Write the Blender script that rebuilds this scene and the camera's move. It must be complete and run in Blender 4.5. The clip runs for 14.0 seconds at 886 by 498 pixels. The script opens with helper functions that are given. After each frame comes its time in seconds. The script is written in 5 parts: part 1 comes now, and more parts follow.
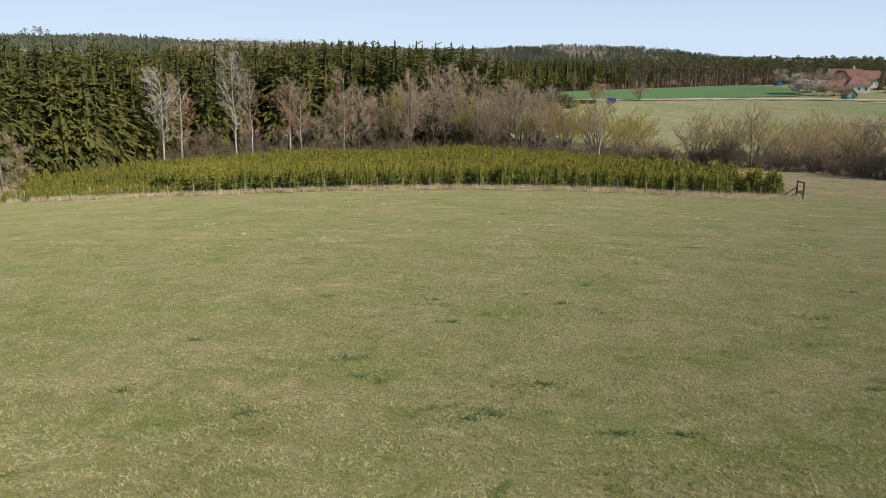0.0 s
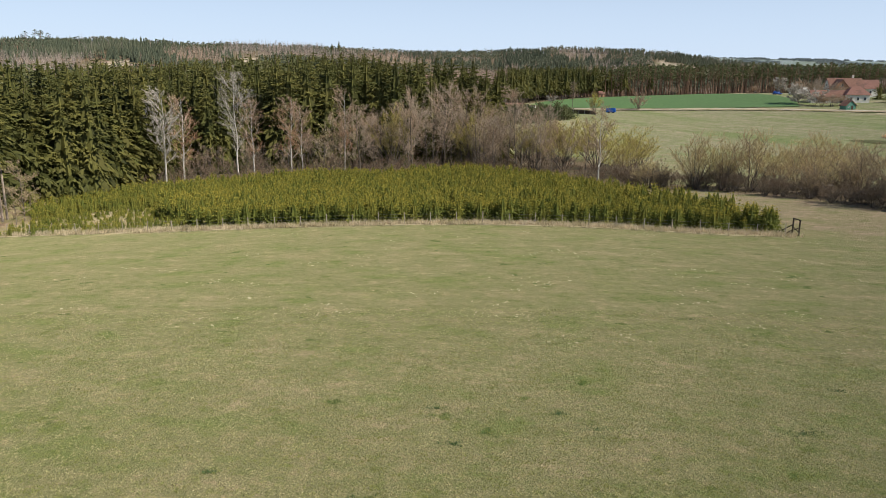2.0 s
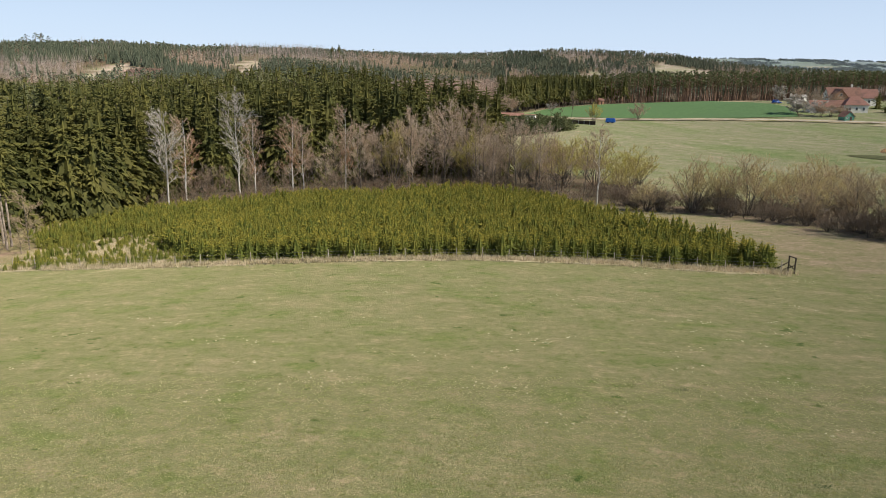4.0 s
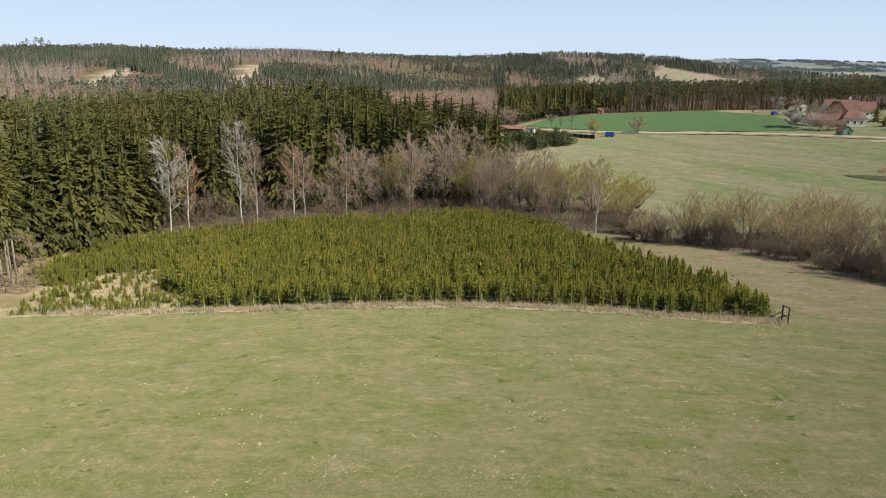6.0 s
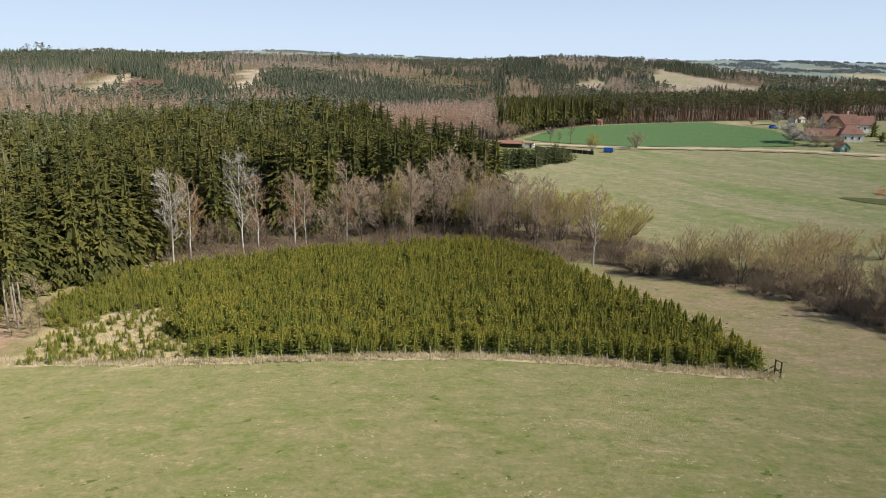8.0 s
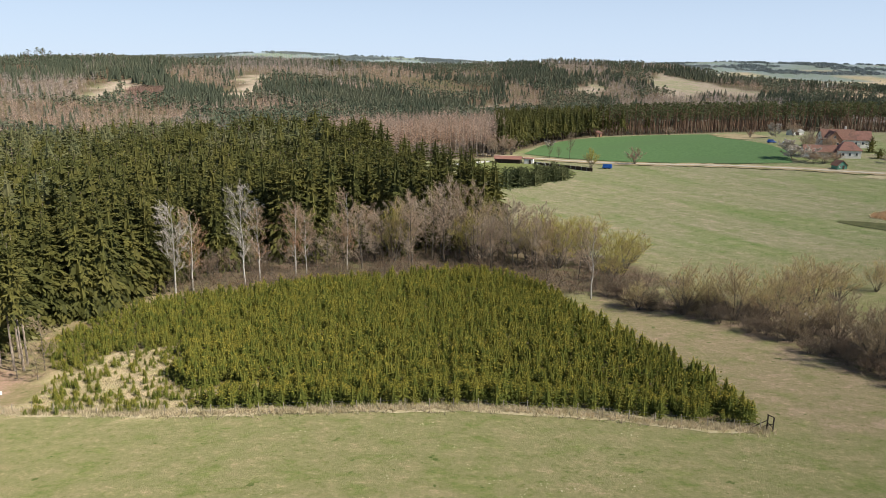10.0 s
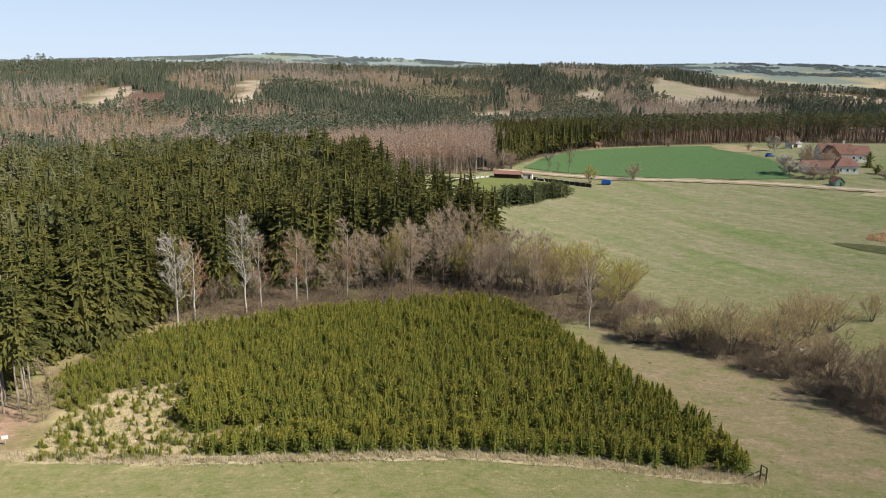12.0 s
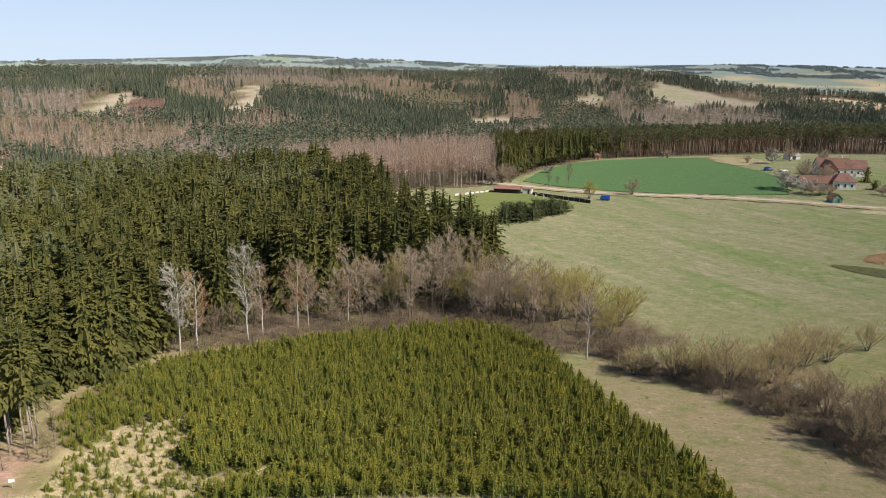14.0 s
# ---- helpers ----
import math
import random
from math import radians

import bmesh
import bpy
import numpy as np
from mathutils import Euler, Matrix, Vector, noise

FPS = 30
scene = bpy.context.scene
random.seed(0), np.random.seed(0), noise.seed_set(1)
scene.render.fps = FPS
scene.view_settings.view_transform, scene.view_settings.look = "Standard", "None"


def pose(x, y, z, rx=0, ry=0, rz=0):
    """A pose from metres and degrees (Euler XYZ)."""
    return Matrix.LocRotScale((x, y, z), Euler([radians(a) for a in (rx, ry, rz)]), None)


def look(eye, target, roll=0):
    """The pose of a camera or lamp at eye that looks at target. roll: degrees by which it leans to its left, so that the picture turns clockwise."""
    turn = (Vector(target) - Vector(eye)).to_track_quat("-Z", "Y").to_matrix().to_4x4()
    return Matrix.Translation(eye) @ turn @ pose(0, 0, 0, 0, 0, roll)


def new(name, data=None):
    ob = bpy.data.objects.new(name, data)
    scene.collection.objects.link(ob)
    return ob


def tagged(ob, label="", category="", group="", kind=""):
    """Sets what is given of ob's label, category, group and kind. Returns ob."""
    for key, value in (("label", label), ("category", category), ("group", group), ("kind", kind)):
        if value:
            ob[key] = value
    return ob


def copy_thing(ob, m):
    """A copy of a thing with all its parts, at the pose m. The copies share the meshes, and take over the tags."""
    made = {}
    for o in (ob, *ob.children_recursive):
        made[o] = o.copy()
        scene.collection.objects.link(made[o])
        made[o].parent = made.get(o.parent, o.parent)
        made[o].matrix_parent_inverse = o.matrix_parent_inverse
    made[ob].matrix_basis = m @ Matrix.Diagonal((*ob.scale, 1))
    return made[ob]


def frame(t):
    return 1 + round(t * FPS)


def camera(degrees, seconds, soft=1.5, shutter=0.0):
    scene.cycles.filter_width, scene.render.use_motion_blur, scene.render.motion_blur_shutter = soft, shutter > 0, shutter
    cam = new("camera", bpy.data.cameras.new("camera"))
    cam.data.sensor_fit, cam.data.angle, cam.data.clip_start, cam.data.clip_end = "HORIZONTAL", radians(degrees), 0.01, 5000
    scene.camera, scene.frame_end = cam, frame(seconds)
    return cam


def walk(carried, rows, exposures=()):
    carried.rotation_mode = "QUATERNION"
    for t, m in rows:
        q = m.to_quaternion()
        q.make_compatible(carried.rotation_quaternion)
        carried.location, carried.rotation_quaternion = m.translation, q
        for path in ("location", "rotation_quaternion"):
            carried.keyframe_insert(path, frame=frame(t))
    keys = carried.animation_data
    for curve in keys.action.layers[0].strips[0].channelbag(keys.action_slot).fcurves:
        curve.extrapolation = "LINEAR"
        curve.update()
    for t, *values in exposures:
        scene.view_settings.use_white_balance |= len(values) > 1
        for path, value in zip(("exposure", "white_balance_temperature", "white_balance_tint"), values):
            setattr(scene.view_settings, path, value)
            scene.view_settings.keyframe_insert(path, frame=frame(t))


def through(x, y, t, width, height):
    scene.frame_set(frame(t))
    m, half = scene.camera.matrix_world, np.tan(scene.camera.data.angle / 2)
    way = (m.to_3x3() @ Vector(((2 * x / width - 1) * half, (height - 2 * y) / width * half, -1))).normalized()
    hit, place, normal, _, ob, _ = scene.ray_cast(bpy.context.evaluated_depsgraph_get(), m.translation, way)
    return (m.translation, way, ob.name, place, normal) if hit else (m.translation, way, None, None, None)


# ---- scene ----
# ---- camera ----
cam = camera(62.97, 14.0, soft=0.9)
ROWS = [
    (0.0, 0.02, 0.08, 20.00, 13.853),
    (0.5, -0.01, 0.08, 20.93, 13.847),
    (1.0, -0.03, 0.08, 22.04, 13.844),
    (1.5, -0.06, 0.07, 23.35, 13.842),
    (2.0, -0.08, 0.06, 24.58, 13.843),
    (2.5, -0.11, 0.05, 25.88, 13.846),
    (3.0, -0.13, 0.05, 26.90, 13.851),
    (5.5, -0.18, 0.00, 34.17, 13.889),
    (6.0, -0.18, -0.00, 35.90, 13.897),
    (6.5, -0.17, -0.01, 37.85, 13.903),
    (7.0, -0.16, -0.01, 39.61, 13.908),
    (7.5, -0.14, -0.02, 41.51, 13.912),
    (8.0, -0.12, -0.02, 43.32, 13.913),
    (10.5, -0.00, -0.02, 52.83, 13.889),
    (11.0, 0.02, -0.02, 54.60, 13.879),
    (11.5, 0.05, -0.02, 56.48, 13.869),
    (12.0, 0.06, -0.02, 58.29, 13.858),
    (12.5, 0.08, -0.03, 60.20, 13.849),
    (13.0, 0.08, -0.03, 62.00, 13.843),
    (13.5, 0.08, -0.04, 63.97, 13.840),
    (14.0, 0.07, -0.06, 65.74, 13.843),
]
walk(cam, [(t, pose(x, y, z, 90 - down, 0, 0) @ pose(0, 0, 0, 0, 0, 0.427)) for t, x, y, z, down in ROWS])

# ---- light ----
SUN_EL, SUN_AZ = 42.0, 118.0
world = bpy.data.worlds.new("world")
scene.world = world
world.use_nodes = True
wn = world.node_tree.nodes
sky = wn.new("ShaderNodeTexSky")
sky.sky_type = "NISHITA"
sky.sun_disc = False
sky.sun_elevation, sky.sun_rotation = radians(SUN_EL), radians(SUN_AZ)
sky.altitude, sky.air_density, sky.dust_density, sky.ozone_density = 800, 0.8, 0.0, 1.5
# pale haze towards the horizon
wl = world.node_tree.links
wc, wx_, wr, wm = wn.new("ShaderNodeTexCoord"), wn.new("ShaderNodeSeparateXYZ"), wn.new("ShaderNodeMapRange"), wn.new("ShaderNodeMix")
wl.new(wc.outputs["Generated"], wx_.inputs[0])
wl.new(wx_.outputs["Z"], wr.inputs["Value"])
wr.interpolation_type = "SMOOTHSTEP"
for k_, v_ in zip(("From Min", "From Max", "To Min", "To Max"), (0.0, 0.35, 0.85, 0.0)):
    wr.inputs[k_].default_value = v_
wm.data_type = "RGBA"
wl.new(wr.outputs[0], wm.inputs[0])
wl.new(sky.outputs[0], wm.inputs[6])
wm.inputs[7].default_value = (7.1, 8.6, 10.9, 1)
wl.new(wm.outputs[2], wn["Background"].inputs[0])
wn["Background"].inputs[1].default_value = 0.07
sun_data = bpy.data.lights.new("sun", "SUN")
sun_data.energy, sun_data.angle, sun_data.color = 5.0, radians(0.53), (1.0, 0.93, 0.80)
sun = new("sun", sun_data)
ca, sa = math.cos(radians(SUN_EL)), math.sin(radians(SUN_EL))
sun.matrix_world = look((ca * math.sin(radians(SUN_AZ)) * 300, ca * math.cos(radians(SUN_AZ)) * 300, sa * 300), (0, 0, 0))
scene.view_settings.exposure = 0.40

# ---- terrain shape ----
KNOTS = [
    (0, -60, 15.5), (-60, 0, 11.5), (60, 0, 12.5), (0, 20, 12.0), (21, 35, 10.3), (0, 49, 9.15), (-33, 93, 4.0), (0, 92, 5.25),
    (20, 90, 5.4), (43, 87, 5.2), (64, 104, 4.8), (52, 134, 2.7), (33, 163, 0.0), (-26, 184, -1.5), (-55, 174, -1.5),
    (-73, 142, -1.5), (-90, 95, 1.0), (110, 130, 1.5), (90, 270, 3.6), (128, 221, 3.5), (96, 354, 7.1), (54, 395, 6.5), (184, 407, 13.6),
    (187, 322, 9.6), (0, 383, 6.0), (-56, 319, 3.0), (-92, 230, -3.0), (-250, 300, -4), (-322, 539, -5.5), (400, 300, 14), (300, 600, 8)]
HILLS = [
    (74, 1013, 0), (-339, 851, 22), (-419, 914, 28), (-248, 937, 26), (-77, 1178, 26), (457, 1314, 33), (400, 1430, 43), (573, 1737, 48),
    (-592, 1105, 55), (-480, 1150, 57), (-420, 1260, 52), (-323, 1400, 59), (-170, 1550, 55), (0, 1550, 50), (170, 1620, 60), (258, 1620, 65), (430, 1540, 56),
    (601, 1400, 28), (945, 1779, 4), (254, 836, -4), (1500, 1000, 10), (-1500, 1000, 30), (0, 2300, 20), (-900, 2300, 35)]
FAR = [
    (-1040, 4500, 148), (-640, 4500, 128), (-160, 4500, 114), (700, 4700, 80), (1754, 4700, 112), (2252, 4700, 110), (2700, 4500, 92), (-1500, 3800, 78),
    (-1980, 3500, 74), (0, 3300, 25), (1700, 3000, 5), (2600, 3300, 5), (-3000, 0, 0), (3000, 0, 0), (0, -1500, 10), (-5000, 5000, 60), (5000, 5000, 60), (1700, 700, 10)]
KN = np.array(KNOTS + HILLS + FAR, float)


def _phi(d):
    return np.sqrt(d * d + 400.0)


_n = len(KN)
_M = np.zeros((_n + 1, _n + 1))
_M[:_n, :_n] = _phi(np.hypot(KN[:, None, 0] - KN[None, :, 0], KN[:, None, 1] - KN[None, :, 1]))
_M[:_n, _n] = 1
_M[_n, :_n] = 1
_W = np.linalg.solve(_M, np.append(KN[:, 2], 0))


def ground(x, y):
    """Height of the land at x, y (numbers or arrays)."""
    x, y = np.asarray(x, float), np.asarray(y, float)
    h = np.full(np.broadcast(x, y).shape, _W[_n])
    for (a, b, _), w in zip(KN, _W):
        h = h + w * _phi(np.hypot(x - a, y - b))
    return h


def gz(x, y):
    return float(ground(x, y))


def inside(poly, x, y):
    """Which of the points x, y lie in the polygon."""
    x, y = np.asarray(x, float), np.asarray(y, float)
    r = np.zeros(np.broadcast(x, y).shape, bool)
    for (x0, y0), (x1, y1) in zip(poly, poly[1:] + poly[:1]):
        if y0 == y1:
            continue
        r ^= ((y0 > y) != (y1 > y)) & (x < (x1 - x0) * (y - y0) / (y1 - y0) + x0)
    return r


def wave(x, y, size, seed=0.0):
    """Smooth pseudo-random field, about -1 to 1, features of about that size."""
    a, b = np.asarray(x, float) / size, np.asarray(y, float) / size
    s = seed * 1.7
    return (np.sin(2.1 * a + 1.3 * b + s) + np.sin(-1.4 * a + 2.5 * b + 2.1 * s + 1) + np.sin(3.3 * a - 0.7 * b + 0.6 * s + 2)
            + np.sin(0.8 * a + 3.9 * b - s + 4)) / 2.6


rng = np.random.default_rng(7)

# ---- plan ----
SPRUCE_WOOD = [(-110, 96), (-88, 108), (-82, 119), (-86, 131), (-84, 142), (-77, 151), (-75, 160), (-70, 172), (-60, 187), (-50, 194), (-30, 199), (-14, 208), (16, 214), (16, 222), (10, 234), (3, 246),
               (-9, 262), (-21, 294), (-34, 335), (-85, 385), (-128, 380), (-180, 370), (-300, 360), (-330, 96)]
PLANTATION = [(-57, 97.5), (-33, 94.5), (-20, 94), (0, 94.5), (20, 92.5), (30, 90), (43.0, 88.2), (42.6, 99), (38.4, 112), (33.2, 132), (28, 150),
              (25, 168), (15, 181), (6, 183), (-14, 180.5), (-32, 173), (-45, 168), (-66, 161), (-76, 144), (-76, 128), (-69, 118), (-65, 113)]
OPEN_PATCH = [(-60, 95), (-65, 114), (-59, 125), (-48.7, 128), (-46, 119), (-44, 109), (-39, 102.5), (-33, 103.5), (-25, 105), (-25, 102), (-34, 98.5), (-37, 93)]
FENCE_LINE = [(-66, 97.2), (-59.5, 96.0), (-46, 94.0), (-33.1, 92.6), (-20.3, 92.6), (-10, 92.7), (0, 92.6), (8.8, 92), (20.8, 90.4), (30.5, 88.2), (40.4, 86.9), (43.7, 87.0)]
GREEN_FIELD = [(44, 399), (60, 439), (82, 469), (103, 480), (138, 485), (173, 478), (168, 450), (170, 421), (176, 391), (176, 372), (164, 340), (140, 343), (114, 351), (88, 362), (64, 378)]
ROAD = [(20, 397), (36, 387), (62, 369), (88, 355), (114, 346), (137, 337), (159, 326), (174, 317), (191, 308), (225, 296), (280, 280)]
PITCH = [(5, 353), (28, 370), (44, 362), (62, 333), (55, 318), (25, 296), (14, 318)]
LARCH = [(-36, 368), (8, 376), (27, 384), (34, 405), (36, 450), (30, 520), (-70, 520), (-92, 440)]
RIGHT_WOOD = [(30, 392), (36, 400), (61, 447), (102, 493), (159, 493), (245, 513), (291, 500), (520, 520), (700, 900), (300, 900), (36, 560)]


def along(line, step):
    """Evenly spaced points on a polyline."""
    out = []
    left = 0.0
    for (x0, y0), (x1, y1) in zip(line, line[1:]):
        d = math.hypot(x1 - x0, y1 - y0)
        s = left
        while s < d:
            out.append((x0 + (x1 - x0) * s / d, y0 + (y1 - y0) * s / d))
            s += step
        left = s - d
    return out


def near_line(line, x, y):
    """Distance from the points x, y to a polyline."""
    x, y = np.asarray(x, float), np.asarray(y, float)
    best = np.full(np.broadcast(x, y).shape, 1e9)
    for (x0, y0), (x1, y1) in zip(line, line[1:]):
        dx, dy = x1 - x0, y1 - y0
        u = np.clip(((x - x0) * dx + (y - y0) * dy) / (dx * dx + dy * dy), 0, 1)
        best = np.minimum(best, np.hypot(x - x0 - u * dx, y - y0 - u * dy))
    return best

# ---- materials ----
def material(name, rough=0.85):
    m = bpy.data.materials.new(name)
    m.use_nodes = True
    nt = m.node_tree
    b = nt.nodes["Principled BSDF"]
    b.inputs["Roughness"].default_value = rough
    b.inputs["Specular IOR Level"].default_value = 0.2
    b.inputs["Diffuse Roughness"].default_value = 1.0
    return m, nt, b


def mix(nt, a, b, fac, mode="MIX"):
    n = nt.nodes.new("ShaderNodeMix")
    n.data_type, n.blend_type = "RGBA", mode
    for sock, v in ((n.inputs[6], a), (n.inputs[7], b), (n.inputs[0], fac)):
        if isinstance(v, bpy.types.NodeSocket):
            nt.links.new(v, sock)
        elif isinstance(v, (int, float)):
            sock.default_value = v
        else:
            sock.default_value = (*v, 1)
    return n.outputs[2]


def noise_tex(nt, scale, detail=4, rough=0.6, stretch=None, coords="position"):
    tex = nt.nodes.new("ShaderNodeTexNoise")
    tex.inputs["Scale"].default_value, tex.inputs["Detail"].default_value, tex.inputs["Roughness"].default_value = scale, detail, rough
    if coords == "position":
        src = nt.nodes.new("ShaderNodeNewGeometry").outputs["Position"]
    else:
        src = nt.nodes.new("ShaderNodeTexCoord").outputs["Object"]
    if stretch:
        if len(stretch) > 3:
            mp = nt.nodes.new("ShaderNodeMapping")
            mp.inputs["Rotation"].default_value = (0, 0, radians(-stretch[3]))
            nt.links.new(src, mp.inputs[0])
            src = mp.outputs[0]
        mp = nt.nodes.new("ShaderNodeMapping")
        mp.inputs["Scale"].default_value = stretch[:3]
        nt.links.new(src, mp.inputs[0])
        src = mp.outputs[0]
    nt.links.new(src, tex.inputs["Vector"])
    return tex.outputs[0]


def ramp(nt, fac, lo, hi, a=0.0, b=1.0):
    n = nt.nodes.new("ShaderNodeMapRange")
    n.interpolation_type = "SMOOTHSTEP"
    for k, v in zip(("From Min", "From Max", "To Min", "To Max"), (lo, hi, a, b)):
        n.inputs[k].default_value = v
    nt.links.new(fac, n.inputs[0])
    return n.outputs[0]


def bump(nt, b, height, strength, dist):
    n = nt.nodes.new("ShaderNodeBump")
    n.inputs["Strength"].default_value, n.inputs["Distance"].default_value = strength, dist
    nt.links.new(height, n.inputs["Height"])
    nt.links.new(n.outputs[0], b.inputs["Normal"])


def foliage(name, c1, c2, c3, size=5.0, through=0.25):
    """Leaves or needles: colour differs from clump to clump and over metres; light shines through a little."""
    m, nt, b = material(name, 0.75)
    isl = nt.nodes.new("ShaderNodeNewGeometry").outputs["Random Per Island"]
    col = mix(nt, c1, c2, isl)
    col = mix(nt, col, c3, ramp(nt, noise_tex(nt, 1.0 / size, 2), 0.42, 0.64))
    nt.links.new(col, b.inputs["Base Color"])
    tr = nt.nodes.new("ShaderNodeBsdfTranslucent")
    nt.links.new(col, tr.inputs[0])
    ms = nt.nodes.new("ShaderNodeMixShader")
    ms.inputs[0].default_value = through
    out = nt.nodes["Material Output"]
    nt.links.new(b.outputs[0], ms.inputs[1])
    nt.links.new(tr.outputs[0], ms.inputs[2])
    nt.links.new(ms.outputs[0], out.inputs[0])
    return m


def bark(name, c1, c2, scale=6.0, stretch=(1, 1, 0.25), lo=0.4, hi=0.6):
    m, nt, b = material(name, 0.9)
    n = noise_tex(nt, scale, 5, 0.65, stretch)
    nt.links.new(mix(nt, c1, c2, ramp(nt, n, lo, hi)), b.inputs["Base Color"])
    bump(nt, b, n, 0.6, 0.03)
    return m


def surface(name, c1, c2, scale, rough=0.8, c3=None, scale3=0.3, bumpy=0.3, metal=0.0):
    m, nt, b = material(name, rough)
    n = noise_tex(nt, scale, 5)
    col = mix(nt, c1, c2, ramp(nt, n, 0.35, 0.65))
    if c3:
        col = mix(nt, col, c3, ramp(nt, noise_tex(nt, scale3, 3), 0.5, 0.68))
    nt.links.new(col, b.inputs["Base Color"])
    b.inputs["Metallic"].default_value = metal
    if bumpy:
        bump(nt, b, n, bumpy, 0.02)
    return m


def land_material():
    """Land cover: base colour stored with the land, far off with haze in it, broken up by straw, moss and mowing
    streaks.
    """
    m, nt, b = material("land_cover", 0.95)
    at = nt.nodes.new("ShaderNodeAttribute")
    at.attribute_name = "cover"
    c = at.outputs["Color"]

    def tint(c, factor, fac):
        return mix(nt, c, mix(nt, c, factor, 1.0, "MULTIPLY"), fac)

    def scaled(f):
        n = nt.nodes.new("ShaderNodeMath")
        n.operation = "MULTIPLY"
        nt.links.new(f, n.inputs[0])
        nt.links.new(at.outputs["Alpha"], n.inputs[1])
        return n.outputs[0]

    fine = noise_tex(nt, 9.0, 5, 0.8)
    clump = noise_tex(nt, 1.6, 5, 0.7)
    patch = noise_tex(nt, 0.20, 6, 0.7, (1.0, 1.5, 1.0, -8))
    rows = noise_tex(nt, 0.17, 6, 0.7, (0.12, 1.2, 1.0, -58.6))
    broad = noise_tex(nt, 0.045, 4, 0.6, (0.25, 1.0, 1.0, -58.6))
    spots = noise_tex(nt, 0.55, 3, 0.5)
    grit = noise_tex(nt, 0.7, 8, 0.85, (0.7, 1.0, 1.0, -10))
    c = tint(c, (1.38, 1.30, 1.42), ramp(nt, fine, 0.50, 0.66))
    c = tint(c, (0.66, 0.72, 0.58), ramp(nt, fine, 0.48, 0.34))
    c = tint(c, (1.24, 1.15, 1.24), ramp(nt, clump, 0.52, 0.64))
    c = tint(c, (0.78, 0.87, 0.64), ramp(nt, clump, 0.46, 0.33))
    c = tint(c, (1.42, 1.30, 1.48), ramp(nt, grit, 0.53, 0.64))
    c = tint(c, (0.70, 0.80, 0.58), ramp(nt, grit, 0.47, 0.37))
    c = tint(c, (0.77, 0.91, 0.66), ramp(nt, patch, 0.50, 0.66))
    c = tint(c, (1.20, 1.11, 1.26), ramp(nt, patch, 0.48, 0.36))
    c = tint(c, (1.16, 1.10, 1.17), scaled(ramp(nt, rows, 0.53, 0.60)))
    c = tint(c, (0.86, 0.95, 0.80), scaled(ramp(nt, rows, 0.46, 0.38)))
    c = tint(c, (0.82, 0.94, 0.74), scaled(ramp(nt, broad, 0.50, 0.62)))
    c = tint(c, (0.45, 0.60, 0.36), ramp(nt, spots, 0.68, 0.73))
    nt.links.new(c, b.inputs["Base Color"])
    bump(nt, b, fine, 1.0, 0.12)
    return m


LAND = land_material()
M_YOUNG = foliage("young_spruce_needles", (0.118, 0.143, 0.030), (0.185, 0.21, 0.041), (0.23, 0.23, 0.046), 3.0, 0.36)
M_SHOOT = foliage("young_spruce_shoots", (0.31, 0.295, 0.052), (0.42, 0.375, 0.064), (0.49, 0.405, 0.072), 3.0, 0.45)
M_SPRUCE = foliage("spruce_needles", (0.066, 0.074, 0.024), (0.132, 0.136, 0.038), (0.165, 0.156, 0.044), 8.0, 0.28)
M_SPRUCE_PALE = foliage("mixed_spruce_needles", (0.13, 0.143, 0.066), (0.18, 0.19, 0.085), (0.21, 0.205, 0.095), 9.0, 0.3)
M_PINE = foliage("pine_needles", (0.095, 0.115, 0.052), (0.15, 0.17, 0.075), (0.17, 0.18, 0.08), 12.0, 0.3)
# hill conifers: base colour paled and blued to stand for haze
M_FARGREEN_HAZY = foliage("hazy_conifer_needles", (0.12, 0.145, 0.10), (0.165, 0.19, 0.125), (0.195, 0.21, 0.14), 90.0, 0.3)
# ridge and valley trees: bluest of all, distance haze put into the colour
M_RIDGE_HAZY = foliage("hazy_ridge_trees", (0.20, 0.24, 0.25), (0.23, 0.27, 0.27), (0.25, 0.28, 0.27), 200.0, 0.3)
# hill pines, their green likewise paled with painted haze
M_FARPINE_HAZY = foliage("hazy_pine_needles", (0.12, 0.15, 0.10), (0.17, 0.20, 0.13), (0.20, 0.21, 0.14), 70.0, 0.3)
M_TWIG = foliage("bare_twigs", (0.40, 0.32, 0.24), (0.52, 0.43, 0.33), (0.46, 0.34, 0.24), 6.0, 0.2)
M_TWIG_DARK = foliage("dark_twigs", (0.20, 0.155, 0.11), (0.29, 0.23, 0.165), (0.25, 0.18, 0.125), 6.0, 0.2)
M_WILLOW_BROWN = foliage("brown_willow_twigs", (0.30, 0.235, 0.15), (0.41, 0.325, 0.21), (0.33, 0.25, 0.16), 6.0, 0.25)
M_BRUSH = foliage("brown_brush", (0.19, 0.145, 0.10), (0.28, 0.215, 0.155), (0.24, 0.16, 0.11), 4.0, 0.2)
M_TWIG_BIRCH = foliage("birch_twigs", (0.40, 0.29, 0.20), (0.48, 0.37, 0.27), (0.46, 0.27, 0.16), 14.0, 0.2)
M_TWIG_WHITE = foliage("pale_birch_twigs", (0.52, 0.48, 0.43), (0.62, 0.58, 0.52), (0.54, 0.48, 0.42), 14.0, 0.2)
M_WILLOW = foliage("willow_twigs", (0.48, 0.40, 0.21), (0.60, 0.51, 0.26), (0.46, 0.35, 0.22), 5.0, 0.35)
